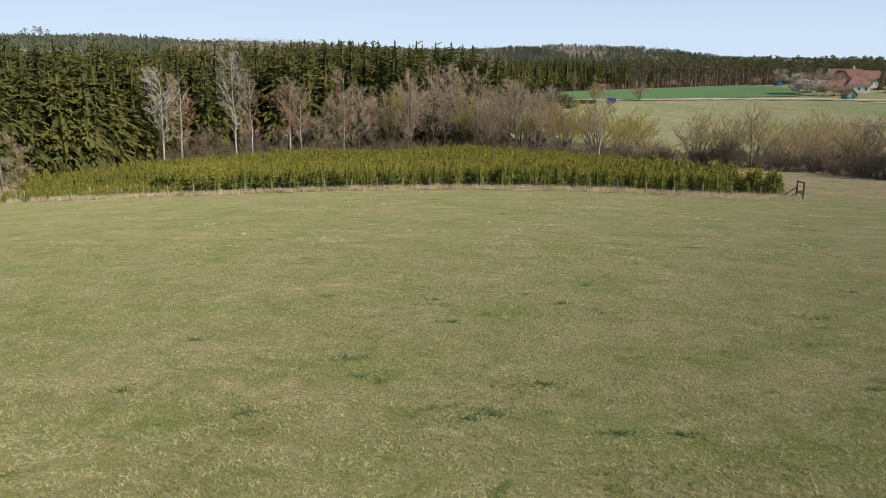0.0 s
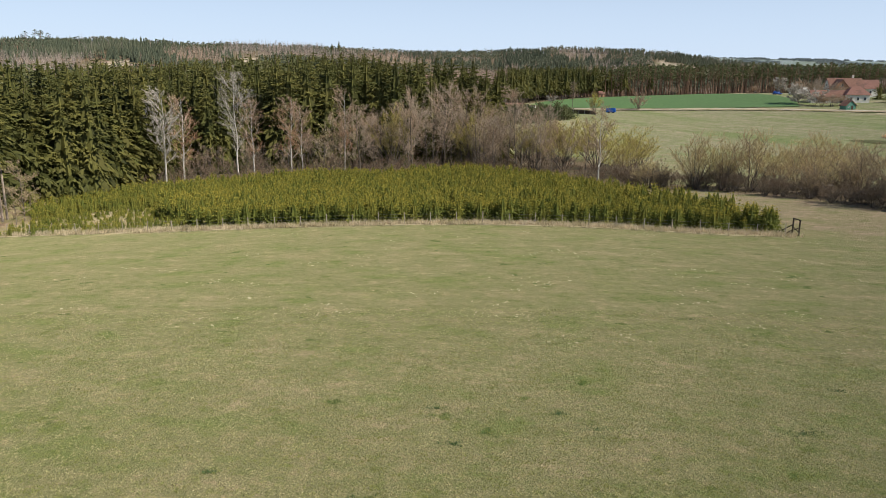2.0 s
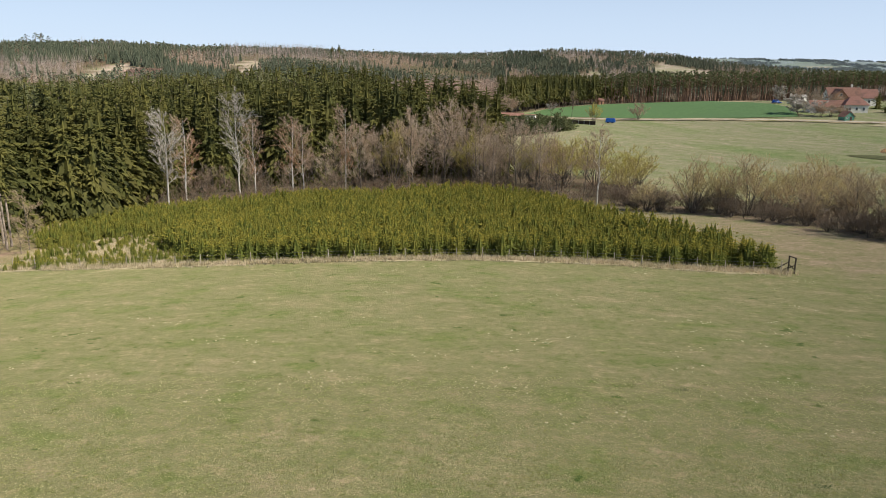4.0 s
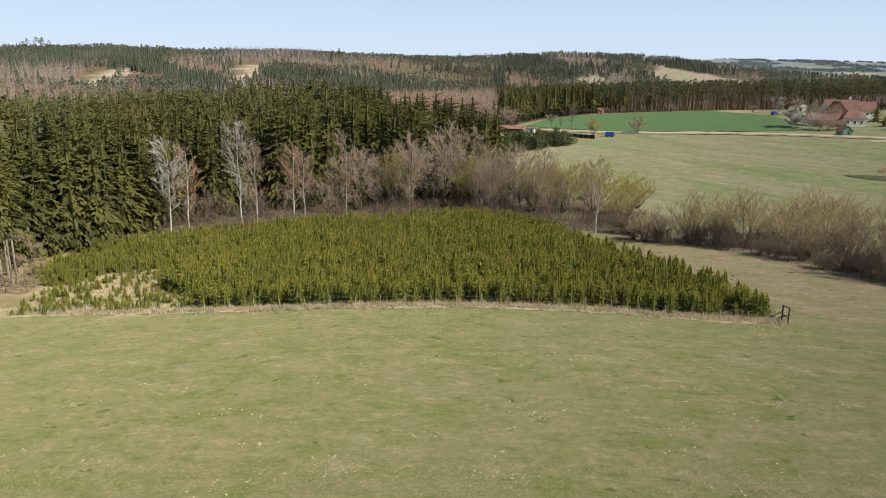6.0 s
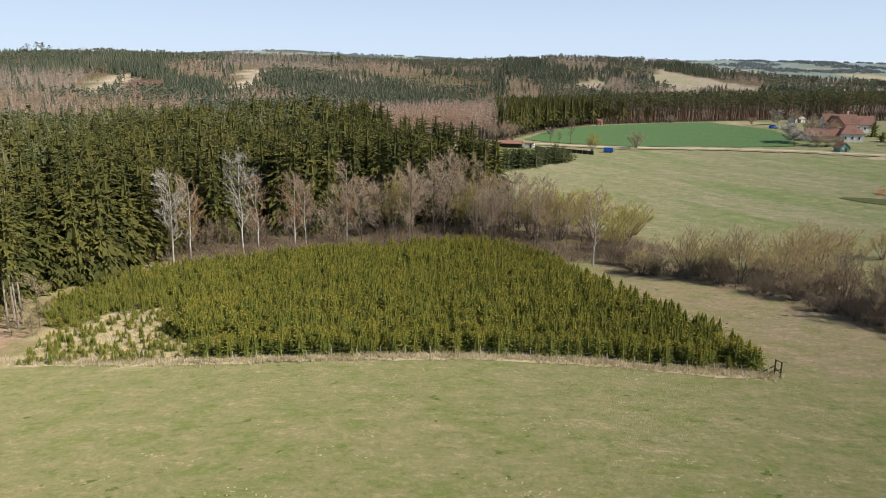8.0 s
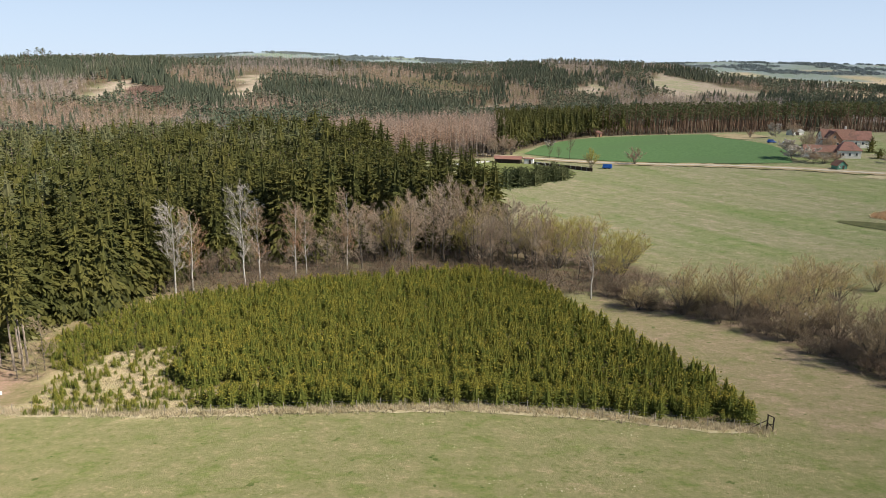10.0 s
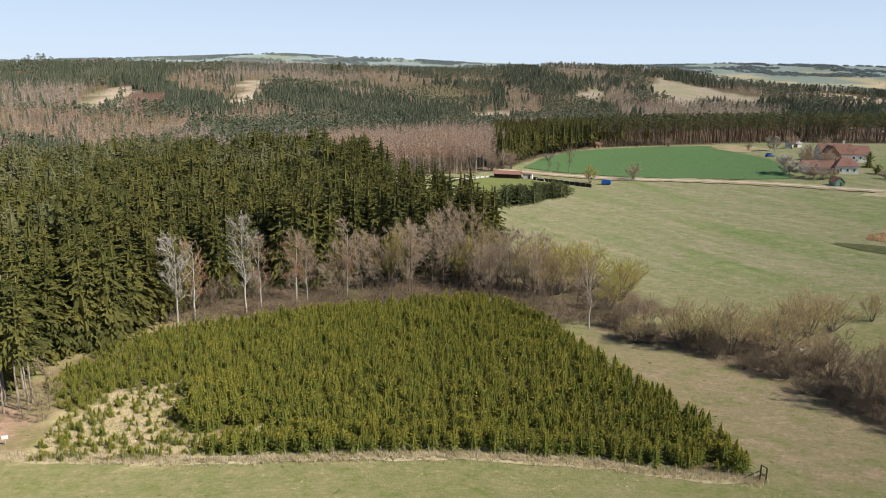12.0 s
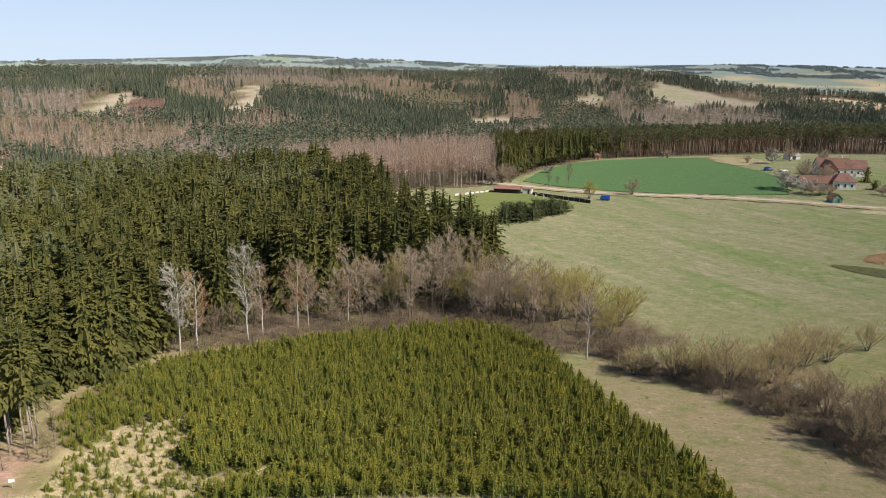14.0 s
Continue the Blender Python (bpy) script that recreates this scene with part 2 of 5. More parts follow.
M_BUD = foliage("budding_willow", (0.46, 0.41, 0.12), (0.58, 0.51, 0.16), (0.46, 0.37, 0.18), 5.0, 0.4)
M_LARCH = foliage("bare_larch_twigs", (0.44, 0.315, 0.245), (0.55, 0.42, 0.335), (0.49, 0.34, 0.25), 40.0, 0.35)
M_GREYWOOD = foliage("bare_grey_crowns", (0.42, 0.355, 0.325), (0.54, 0.465, 0.43), (0.47, 0.39, 0.345), 40.0, 0.35)
M_PURPLE = foliage("purple_brown_twigs", (0.26, 0.15, 0.13), (0.34, 0.20, 0.175), (0.29, 0.17, 0.14), 20.0, 0.2)
M_BLOSSOM = foliage("white_blossom", (0.55, 0.50, 0.46), (0.68, 0.64, 0.58), (0.42, 0.36, 0.30), 3.0, 0.2)
M_DRY = foliage("dry_grass_blades", (0.56, 0.47, 0.32), (0.74, 0.64, 0.46), (0.50, 0.43, 0.27), 3.0, 0.3)
M_BLADE = foliage("grass_blades", (0.27, 0.29, 0.085), (0.70, 0.63, 0.40), (0.28, 0.30, 0.09), 0.9, 0.5)
M_BARK = bark("spruce_bark", (0.10, 0.075, 0.058), (0.18, 0.14, 0.11))
M_BARK_PALE = bark("pale_spruce_bark", (0.26, 0.21, 0.17), (0.38, 0.32, 0.27))
M_BARK_RED = bark("pine_bark", (0.16, 0.10, 0.07), (0.28, 0.18, 0.12))
M_BARK_GREY = bark("grey_bark", (0.10, 0.085, 0.07), (0.20, 0.17, 0.14))
M_BIRCH = bark("birch_bark", (0.52, 0.49, 0.45), (0.10, 0.09, 0.08), 3.0, (0.6, 0.6, 1.6), 0.56, 0.66)
M_POST = bark("weathered_wood", (0.30, 0.26, 0.21), (0.42, 0.37, 0.30), 12.0)
M_POST_DARK = bark("dark_timber", (0.035, 0.03, 0.026), (0.07, 0.058, 0.048), 10.0)

# ---- mesh helpers ----
def mesh_np(name, verts, faces, mats, index=None, smooth=False):
    """A mesh from arrays: vertices, triangles or quads, materials and each face's material."""
    me = bpy.data.meshes.new(name)
    k = faces.shape[1]
    me.vertices.add(len(verts))
    me.vertices.foreach_set("co", np.ascontiguousarray(verts, dtype=np.float32).ravel())
    me.loops.add(faces.size)
    me.loops.foreach_set("vertex_index", np.ascontiguousarray(faces, dtype=np.int32).ravel())
    me.polygons.add(len(faces))
    me.polygons.foreach_set("loop_start", np.arange(0, faces.size, k, dtype=np.int32))
    for mt in mats:
        me.materials.append(mt)
    if index is not None:
        me.polygons.foreach_set("material_index", np.ascontiguousarray(index, dtype=np.int32))
    if smooth:
        me.polygons.foreach_set("use_smooth", np.ones(len(faces), bool))
    me.update()
    me.validate()
    return me


class Shape:
    """Collects triangles."""

    def __init__(self):
        self.v, self.f, self.m = [], [], []

    def tri(self, a, b, c, m=0):
        n = len(self.v)
        self.v += [tuple(a), tuple(b), tuple(c)]
        self.f.append((n, n + 1, n + 2))
        self.m.append(m)

    def kite(self, p, d, side, length, width, droop, m=0, at=0.45):
        """A pointed, slightly folded spray of needles or leaves from p along d."""
        p, d, side = Vector(p), Vector(d), Vector(side)
        up = Vector((0, 0, 1))
        mid = p + d * length * at - up * droop * 0.35
        tip = p + d * length - up * droop
        n = len(self.v)
        fold = -0.12 * width
        self.v += [tuple(p), tuple(mid + side * width * 0.5 + up * fold), tuple(tip), tuple(mid - side * width * 0.5 + up * fold)]
        self.f += [(n, n + 1, n + 2), (n, n + 2, n + 3)]
        self.m += [m, m]

    def tube(self, pts, radii, sides=4, m=0):
        n = len(self.v)
        for i, (p, r) in enumerate(zip(pts, radii)):
            p = Vector(p)
            q = Vector(pts[min(i + 1, len(pts) - 1)]) - Vector(pts[max(i - 1, 0)])
            q.normalize()
            a = q.orthogonal().normalized()
            b = q.cross(a)
            for k in range(sides):
                w = 2 * math.pi * k / sides
                self.v.append(tuple(p + (a * math.cos(w) + b * math.sin(w)) * r))
        for i in range(len(pts) - 1):
            for k in range(sides):
                a0, a1 = n + i * sides + k, n + i * sides + (k + 1) % sides
                self.f += [(a0, a1, a1 + sides), (a0, a1 + sides, a0 + sides)]
                self.m += [m, m]

    def arrays(self):
        return np.array(self.v, np.float32).reshape(-1, 3), np.array(self.f, np.int32).reshape(-1, 3), np.array(self.m, np.int32)


def scatter(name, shapes, xs, ys, heights, mats, label, category, sink=0.05, lean=0.03, widths=None, kind="stuff"):
    """Many plants, too many to count, as one mesh: each is one of the shapes (of height 1), turned and scaled."""
    xs, ys, heights = (np.asarray(a, float) for a in (xs, ys, heights))
    if widths is None:
        widths = heights * rng.uniform(0.85, 1.15, len(xs))
    if len(mats) == 2 and max(sh_[2].max() for sh_ in shapes) == 2:
        mats = [*mats, mats[0]]
    zs = ground(xs, ys) - sink
    which = rng.integers(0, len(shapes), len(xs))
    V, F, I, base = [], [], [], 0
    for k, (v, f, m) in enumerate(shapes):
        s = np.nonzero(which == k)[0]
        if not len(s):
            continue
        a = rng.uniform(0, 2 * np.pi, len(s))
        c, sn = np.cos(a)[:, None], np.sin(a)[:, None]
        w, h = widths[s][:, None], heights[s][:, None]
        x = (v[None, :, 0] * c - v[None, :, 1] * sn) * w
        y = (v[None, :, 0] * sn + v[None, :, 1] * c) * w
        z = v[None, :, 2] * h
        x = x + z * rng.normal(0, lean, len(s))[:, None] + xs[s][:, None]
        y = y + z * rng.normal(0, lean, len(s))[:, None] + ys[s][:, None]
        V.append(np.stack([x, y, z + zs[s][:, None]], -1).reshape(-1, 3))
        F.append((f[None] + (np.arange(len(s)) * len(v))[:, None, None] + base).reshape(-1, 3))
        I.append(np.tile(m, len(s)))
        base += len(s) * len(v)
    ob = new(name, mesh_np(name, np.concatenate(V), np.concatenate(F), mats, np.concatenate(I)))
    return tagged(ob, label, category, "", kind)


def plant(name, shape, mats, names=("trunk", "crown")):
    """A plant thing: an Empty with a trunk (slot 0) and a crown (the other slots)."""
    v, f, m = shape
    if m.max() == 2 and len(mats) == 2:
        mats = [*mats, mats[0]]
    root = new(name)
    for nm, sel_m, mt in ((names[0], m == 0, mats[:1]), (names[1], m > 0, mats[1:])):
        sel = f[sel_m]
        if not len(sel):
            continue
        used, inv = np.unique(sel, return_inverse=True)
        ob = new(nm, mesh_np(nm, v[used], inv.reshape(-1, 3), mt, np.maximum(m[sel_m] - 1, 0)))
        ob.parent = root
    return root


def stand(root, x, y, h, turn=None, sink=0.05, wide=None):
    """Puts a copy of a plant on the land."""
    turn = rng.uniform(0, 360) if turn is None else turn
    w = h if wide is None else wide
    ob = copy_thing(root, pose(x, y, gz(x, y) - sink, 0, 0, turn))
    ob.scale = (w, w, h)
    return ob


def drop_thing(root):
    """Removes a pattern thing after its copies stand."""
    for o in (*root.children_recursive, root):
        bpy.data.objects.remove(o)


# ---- plant shapes, all of height 1 ----
def conifer(r, whorls, arms, width, start=0.03, ribs=5, droop=0.25, rise=0.1, leaf=0.34, trunk=0.012, power=0.8, tip=2.0, gap=0.04, core=0.5):
    """A spruce: whorls of drooping branches, each a row of small hanging sprays; top shoots in slot 2 above the share tip."""
    s = Shape()
    s.tube([(0, 0, 0), (0, 0, 0.5), (0, 0, 0.99)], [trunk, trunk * 0.6, 0.002], 5, 0)
    lop = r.uniform(0, 6.28)
    # dense inner needles: ragged skirts round the trunk
    tiers = max(3, whorls // 4)
    for i in range(tiers if core else 0):
        z0 = start + (0.9 - start) * i / tiers
        z1 = min(0.97, z0 + (0.97 - start) * 1.7 / tiers)
        w = core * width * (1 - i / tiers) ** power
        ring = []
        for k in range(12):
            q = w * (r.uniform(0.95, 1.3) if k % 2 else r.uniform(0.55, 0.8))
            ring.append((q * math.cos(k * 0.5236), q * math.sin(k * 0.5236), z0 - (droop * w * 0.6 if k % 2 else 0) + r.uniform(-0.01, 0.01)))
        for k in range(12):
            s.tri(ring[k], ring[(k + 1) % 12], (0, 0, z1), 1)
    for i in range(whorls):
        u = max(0.0, (i + r.uniform(-0.35, 0.35)) / whorls) ** 0.85
        z = start + (0.97 - start) * u
        reach = width * (1 - u) ** power * r.uniform(0.8, 1.15) + 0.014
        n = max(4, round(arms * (1 - 0.4 * u)))
        a0 = r.uniform(0, 6.28)
        for k in range(n):
            if r.random() < gap:
                continue
            a = a0 + 6.283 * k / n + r.uniform(-0.3, 0.3)
            L = reach * r.uniform(0.7, 1.18) * (1 + 0.12 * math.cos(a - lop))
            zz = z + r.uniform(-0.5, 0.5) / whorls
            out = Vector((math.cos(a), math.sin(a), 0))
            side = Vector((-math.sin(a), math.cos(a), 0))
            up = rise * (0.3 + 1.6 * u) + r.gauss(0, 0.08)
            sag = droop * (1 - 0.55 * u) * r.uniform(0.7, 1.3)
            for j in range(ribs + 1):
                w = 1.0 if j == ribs else 0.22 + 0.75 * (j + r.random()) / ribs
                p = out * (L * w) + Vector((0, 0, zz + L * (up * w - sag * w * w)))
                sg = 0.0 if j == ribs else r.uniform(0.4, 1.0) * (1 if j % 2 else -1)
                hang = droop * 1.1 * (1 - u) if j % 2 else 0.0
                d = (out * r.uniform(0.6, 1.0) + side * sg + Vector((0, 0, up - sag * w * 1.3 - hang + r.gauss(0, 0.15)))).normalized()
                ln = L * leaf * (1.15 - 0.45 * w) * r.uniform(0.75, 1.2) + 0.008
                across = d.cross(Vector((r.gauss(0, 0.8), r.gauss(0, 0.8), 0.7))).normalized()
                s.kite(p - d * ln * 0.35, d, across, ln * 1.3, ln * 0.5, ln * 0.16 * (1 - u), 2 if u > tip + r.gauss(0, 0.12) else 1)
    lead, m = (0.06, 1) if tip > 1 else (0.11, 2)
    s.kite((0, 0, 0.93), Vector((0.02, 0, 1)), Vector((1, 0, 0)), lead, 0.016 + lead * 0.12, 0, m)
    s.kite((0, 0, 0.93), Vector((0, 0.02, 1)), Vector((0, 1, 0)), lead, 0.016 + lead * 0.12, 0, m)
    return s.arrays()


def pine(r, clumps=26, sprays=9, base=0.5, width=0.16, trunk=0.013):
    s = Shape()
    bend = r.uniform(-0.03, 0.03)
    s.tube([(0, 0, 0), (bend, 0, 0.5), (0, bend, 0.97)], [trunk, trunk * 0.75, 0.004], 5, 0)
    for i in range(clumps):
        u = r.random() ** 0.8
        z = base + (0.95 - base) * u
        a = r.uniform(0, 6.283)
        L = width * (math.sin(math.pi * (0.25 + 0.72 * u)) ** 0.8) * r.uniform(0.35, 1.0)
        c = Vector((math.cos(a) * L, math.sin(a) * L, z + 0.02))
        s.tube([(0, 0, z - 0.03), tuple(c)], [0.004, 0.002], 3, 0)
        for j in range(sprays):
            d = Vector((r.gauss(0, 1), r.gauss(0, 1), r.gauss(0.35, 0.6))).normalized()
            sd = d.orthogonal().normalized()
            s.kite(c, d, sd, r.uniform(0.035, 0.06), 0.028, 0.004, 1, 0.6)
    return s.arrays()


def bare_tree(r, stems=1, spread=0.32, limbs=12, branches=5, twigs=6, first=0.25, upright=0.6, trunk=0.016, twig=0.0035, lean=0.0, thick=1.0, sub=3):
    """A leafless tree: trunk in slot 0, twigs in slot 1, limbs (with the trunk's bark) in slot 2."""
    s = Shape()
    for q in range(stems):
        a = r.uniform(0, 6.283)
        tilt = lean if stems == 1 else r.uniform(0.25, 0.62) * spread * 1.6
        top = Vector((math.cos(a) * tilt, math.sin(a) * tilt, r.uniform(0.85, 1.0) if stems > 1 else 1.0))
        pts = [Vector((0, 0, 0))]
        for i in range(1, 6):
            u = i / 5
            pts.append(Vector((top.x * u ** 0.8 + r.gauss(0, 0.008), top.y * u ** 0.8 + r.gauss(0, 0.008), top.z * u)))
        s.tube(pts, [trunk * (1 - 0.88 * i / 5) for i in range(6)], 5 if stems == 1 else 3, 0 if q == 0 else 2)
        for i in range(limbs):
            u = first + (0.97 - first) * (i + r.random()) / limbs
            k = min(int(u * 5), 4)
            p = pts[k].lerp(pts[k + 1], u * 5 - k)
            b = r.uniform(0, 6.283)
            prof = math.sin(math.pi * min(1, 0.22 + 0.74 * (u - first) / (1 - first))) ** 0.7
            L = spread * prof * r.uniform(0.6, 1.1)
            d = Vector((math.cos(b), math.sin(b), upright * r.uniform(0.6, 1.4))).normalized()
            tip = p + d * L + Vector((0, 0, 0.15 * L))
            mid = p.lerp(tip, 0.5) + Vector((r.gauss(0, 0.05), r.gauss(0, 0.05), -0.05)) * L
            rad = trunk * 0.42 * thick * (1 - 0.6 * u)
            s.tube([p, mid, tip], [rad, rad * 0.6, rad * 0.15], 3, 2)
            for j in range(branches):
                w = 0.25 + 0.75 * (j + r.random()) / branches
                o = p.lerp(mid, w * 2) if w < 0.5 else mid.lerp(tip, w * 2 - 1)
                d2 = (d + Vector((r.gauss(0, 0.6), r.gauss(0, 0.6), r.gauss(0.25, 0.45)))).normalized()
                L2 = L * r.uniform(0.3, 0.55)
                e = o + d2 * L2
                sd = d2.orthogonal().normalized()
                s.tri(o + sd * twig * 0.9, o - sd * twig * 0.9, e, 1)
                for t in range(twigs):
                    o3 = o.lerp(e, r.uniform(0.2, 1.0))
                    d3 = (d2 + Vector((r.gauss(0, 0.6), r.gauss(0, 0.6), r.gauss(0.3, 0.5)))).normalized()
                    L3 = L2 * r.uniform(0.35, 0.75)
                    sd = (d3.cross(Vector((r.gauss(0, 1), r.gauss(0, 1), r.gauss(0, 1))))).normalized()
                    s.tri(o3 + sd * twig * 0.55, o3 - sd * twig * 0.55, o3 + d3 * L3, 1)
                    for g in range(sub):
                        o4 = o3 + d3 * L3 * r.uniform(0.3, 0.95)
                        d4 = (d3 + Vector((r.gauss(0, 0.7), r.gauss(0, 0.7), r.gauss(0.2, 0.6)))).normalized()
                        sd = d4.orthogonal().normalized()
                        s.tri(o4 + sd * twig * 0.45, o4 - sd * twig * 0.45, o4 + d4 * L3 * 0.5, 1)
    return s.arrays()


def willow_bush(r, stems=9, limbs=6, branches=5, twigs=6, wide=0.5, twig=0.0032, trunk=0.012, fan=1.0):
    """A leafless willow: stems fan out from one stool and end in a round dome of fine twigs."""
    s = Shape()

    def sprig(o, d, ln, w):
        side = d.cross(Vector((r.gauss(0, 1), r.gauss(0, 1), r.gauss(0, 1)))).normalized() * w
        s.tri(o + side, o - side, o + d * ln, 1)

    for q in range(stems):
        a = 6.283 * (q + r.uniform(-0.35, 0.35)) / stems
        lean = fan * (0.12 + 0.85 * ((q * 0.618) % 1.0)) + r.uniform(-0.05, 0.05)
        top = Vector((math.cos(a) * wide * math.sin(lean), math.sin(a) * wide * math.sin(lean), 0.86 * math.cos(lean * 0.85) * r.uniform(0.85, 1.05)))
        foot = Vector((math.cos(a) * 0.03, math.sin(a) * 0.03, 0))
        pts = [foot.lerp(top, w) + Vector((-top.x, -top.y, 0)) * 0.25 * w * (1 - w) + Vector((r.gauss(0, 0.012), r.gauss(0, 0.012), 0)) * (w > 0) for w in (0, 0.25, 0.5, 0.75, 1)]
        s.tube(pts, [trunk * c for c in (1, 0.75, 0.5, 0.28, 0.08)], 4, 0 if q == 0 else 2)
        for i in range(limbs):
            w = 0.28 + 0.68 * (i + r.random()) / limbs
            k = min(int(w * 4), 3)
            o = pts[k].lerp(pts[k + 1], w * 4 - k)
            b = r.uniform(0, 6.283)
            d = (Vector((math.cos(b), math.sin(b), 0.5)) + top.normalized() * 0.9).normalized()
            ln = (0.30 - 0.12 * w) * r.uniform(0.7, 1.2)
            e = o + d * ln
            s.tube([o, o.lerp(e, 0.5) + Vector((0, 0, -0.01)), e], [trunk * 0.3, trunk * 0.17, trunk * 0.05], 3, 2)
            for j in range(branches):
                f = 0.25 + 0.75 * (j + r.random()) / branches
                o2 = o.lerp(e, f)
                d2 = (d + Vector((r.gauss(0, 0.55), r.gauss(0, 0.55), r.gauss(0.25, 0.4)))).normalized()
                l2 = ln * r.uniform(0.4, 0.7)
                sprig(o2, d2, l2, twig)
                for t in range(twigs):
                    o3 = o2 + d2 * l2 * r.uniform(0.15, 1.0)
                    d3 = (d2 + Vector((r.gauss(0, 0.6), r.gauss(0, 0.6), r.gauss(0.25, 0.5)))).normalized()
                    sprig(o3, d3, l2 * r.uniform(0.35, 0.7), twig * 0.75)
    return s.arrays()


def far_conifer(r, tiers=4, width=0.17, sides=5):
    s = Shape()
    for i in range(tiers):
        z0 = 0.08 + 0.72 * i / tiers
        z1 = z0 + 0.52 * (1 - 0.5 * i / tiers)
        z1 = min(z1, 1.0)
        w = width * (1 - 0.78 * i / tiers)
        a0 = r.uniform(0, 6.28)
        ring = []
        for k in range(2 * sides):
            a = a0 + math.pi * k / sides
            q = w * (r.uniform(0.9, 1.2) if k % 2 else r.uniform(0.35, 0.55))
            ring.append((q * math.cos(a), q * math.sin(a), z0 + (0 if k % 2 else 0.06) + r.uniform(-0.03, 0.03)))
        for k in range(2 * sides):
            s.tri(ring[k], ring[(k + 1) % (2 * sides)], (r.uniform(-0.01, 0.01), r.uniform(-0.01, 0.01), z1), 1)
    s.tube([(0, 0, 0), (0, 0, 0.3)], [0.015, 0.012], 3, 0)
    return s.arrays()


def far_pine(r, sprays=22, base=0.5, width=0.15):
    s = Shape()
    s.tube([(0, 0, 0), (0, 0, 0.9)], [0.013, 0.006], 3, 0)
    for i in range(sprays):
        u = r.random()
        a = r.uniform(0, 6.28)
        L = width * math.sin(math.pi * (0.2 + 0.75 * u)) * r.uniform(0.1, 1)
        c = Vector((math.cos(a) * L, math.sin(a) * L, base + (0.93 - base) * u))
        d = Vector((r.gauss(0, 0.7), r.gauss(0, 0.7), r.gauss(0.9, 0.4))).normalized()
        s.kite(c - d * 0.06, d, d.cross(Vector((r.gauss(0, 1), r.gauss(0, 1), 0.2))).normalized(), 0.14, 0.085, 0.0, 1, 0.5)
    return s.arrays()


def far_bare(r, twigs=22, width=0.14, base=0.35):
    s = Shape()
    s.tube([(0, 0, 0), (0, 0, 0.97)], [0.010, 0.002], 3, 0)
    for i in range(twigs):
        u = r.random()
        a = r.uniform(0, 6.28)
        L = width * (1 - 0.65 * u) * r.uniform(0.5, 1.1)
        d = Vector((math.cos(a), math.sin(a), r.uniform(0.2, 1.0)))
        s.kite((0, 0, base + (0.95 - base) * u - 0.05), d, Vector((-d.y, d.x, r.uniform(-1, 1))), L, L * 0.15, 0, 1)
    return s.arrays()


def tuft(r, blades=6, spread=0.5, wide=0.07):
    s = Shape()
    for i in range(blades):
        a = r.uniform(0, 6.28)
        o = Vector((r.gauss(0, 0.18), r.gauss(0, 0.18), 0))
        sd = Vector((-math.sin(a), math.cos(a), 0)) * wide
        tip = o + Vector((math.cos(a) * spread * r.uniform(0.2, 1), math.sin(a) * spread * r.uniform(0.2, 1), r.uniform(0.55, 1)))
        s.tri(o + sd, o - sd, tip, 0)
    return s.arrays()

# ---- land ----
def spaced(lo, hi, fine_lo, fine_hi, step, growth):
    """Grid lines: even between the fine limits, growing apart outside them."""
    mid = list(np.arange(fine_lo, fine_hi + 0.1, step))
    up, d = [], step
    while (up[-1] if up else mid[-1]) < hi:
        d *= growth
        up.append((up[-1] if up else mid[-1]) + d)
    down, d = [], step
    while (down[-1] if down else mid[0]) > lo:
        d *= growth
        down.append((down[-1] if down else mid[0]) - d)
    return np.array(down[::-1] + mid + up)


# the far meadow has its own tone, with the blue raised for haze
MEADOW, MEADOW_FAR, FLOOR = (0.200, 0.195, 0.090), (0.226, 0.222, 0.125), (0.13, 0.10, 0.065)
CLEARED = [
    [(-438, 952), (-407, 976), (-382, 904), (-355, 808), (-382, 760), (-385, 804)],
    [(-302, 1112), (-283, 1156), (-255, 1040), (-215, 870), (-254, 850), (-266, 968)],
    [(-345, 552), (-324, 543), (-265, 430), (-280, 430)],
    [(26, 984), (84, 1044), (95, 988), (70, 850), (34, 870)],
    [(208, 1208), (257, 1276), (264, 1240), (230, 1130)],
    [(355, 1300), (420, 1470), (440, 1390), (500, 1128), (449, 1100), (410, 1160), (350, 1080), (335, 1200)],
    [(-443, 1300), (-427, 1368), (-390, 1292), (-419, 1230)]]
PALE_FIELDS = [[(580, 1230), (706, 1412), (745, 1252), (640, 1050), (604, 1100)], [(1720, 3164), (2009, 3376), (1514, 2536), (1645, 2900)]]
PURPLE = [(-390, 925), (-342, 918), (-308, 800), (-312, 755), (-345, 780)]


def cleared(x, y):
    """Clear-cut ground on the hills."""
    r = inside(PURPLE, x, y)
    xx, yy = x + 8 * wave(x, y, 14, 2), y + 14 * wave(x, y, 20, 5)
    for poly in CLEARED:
        r |= inside(poly, xx, yy)
    return r


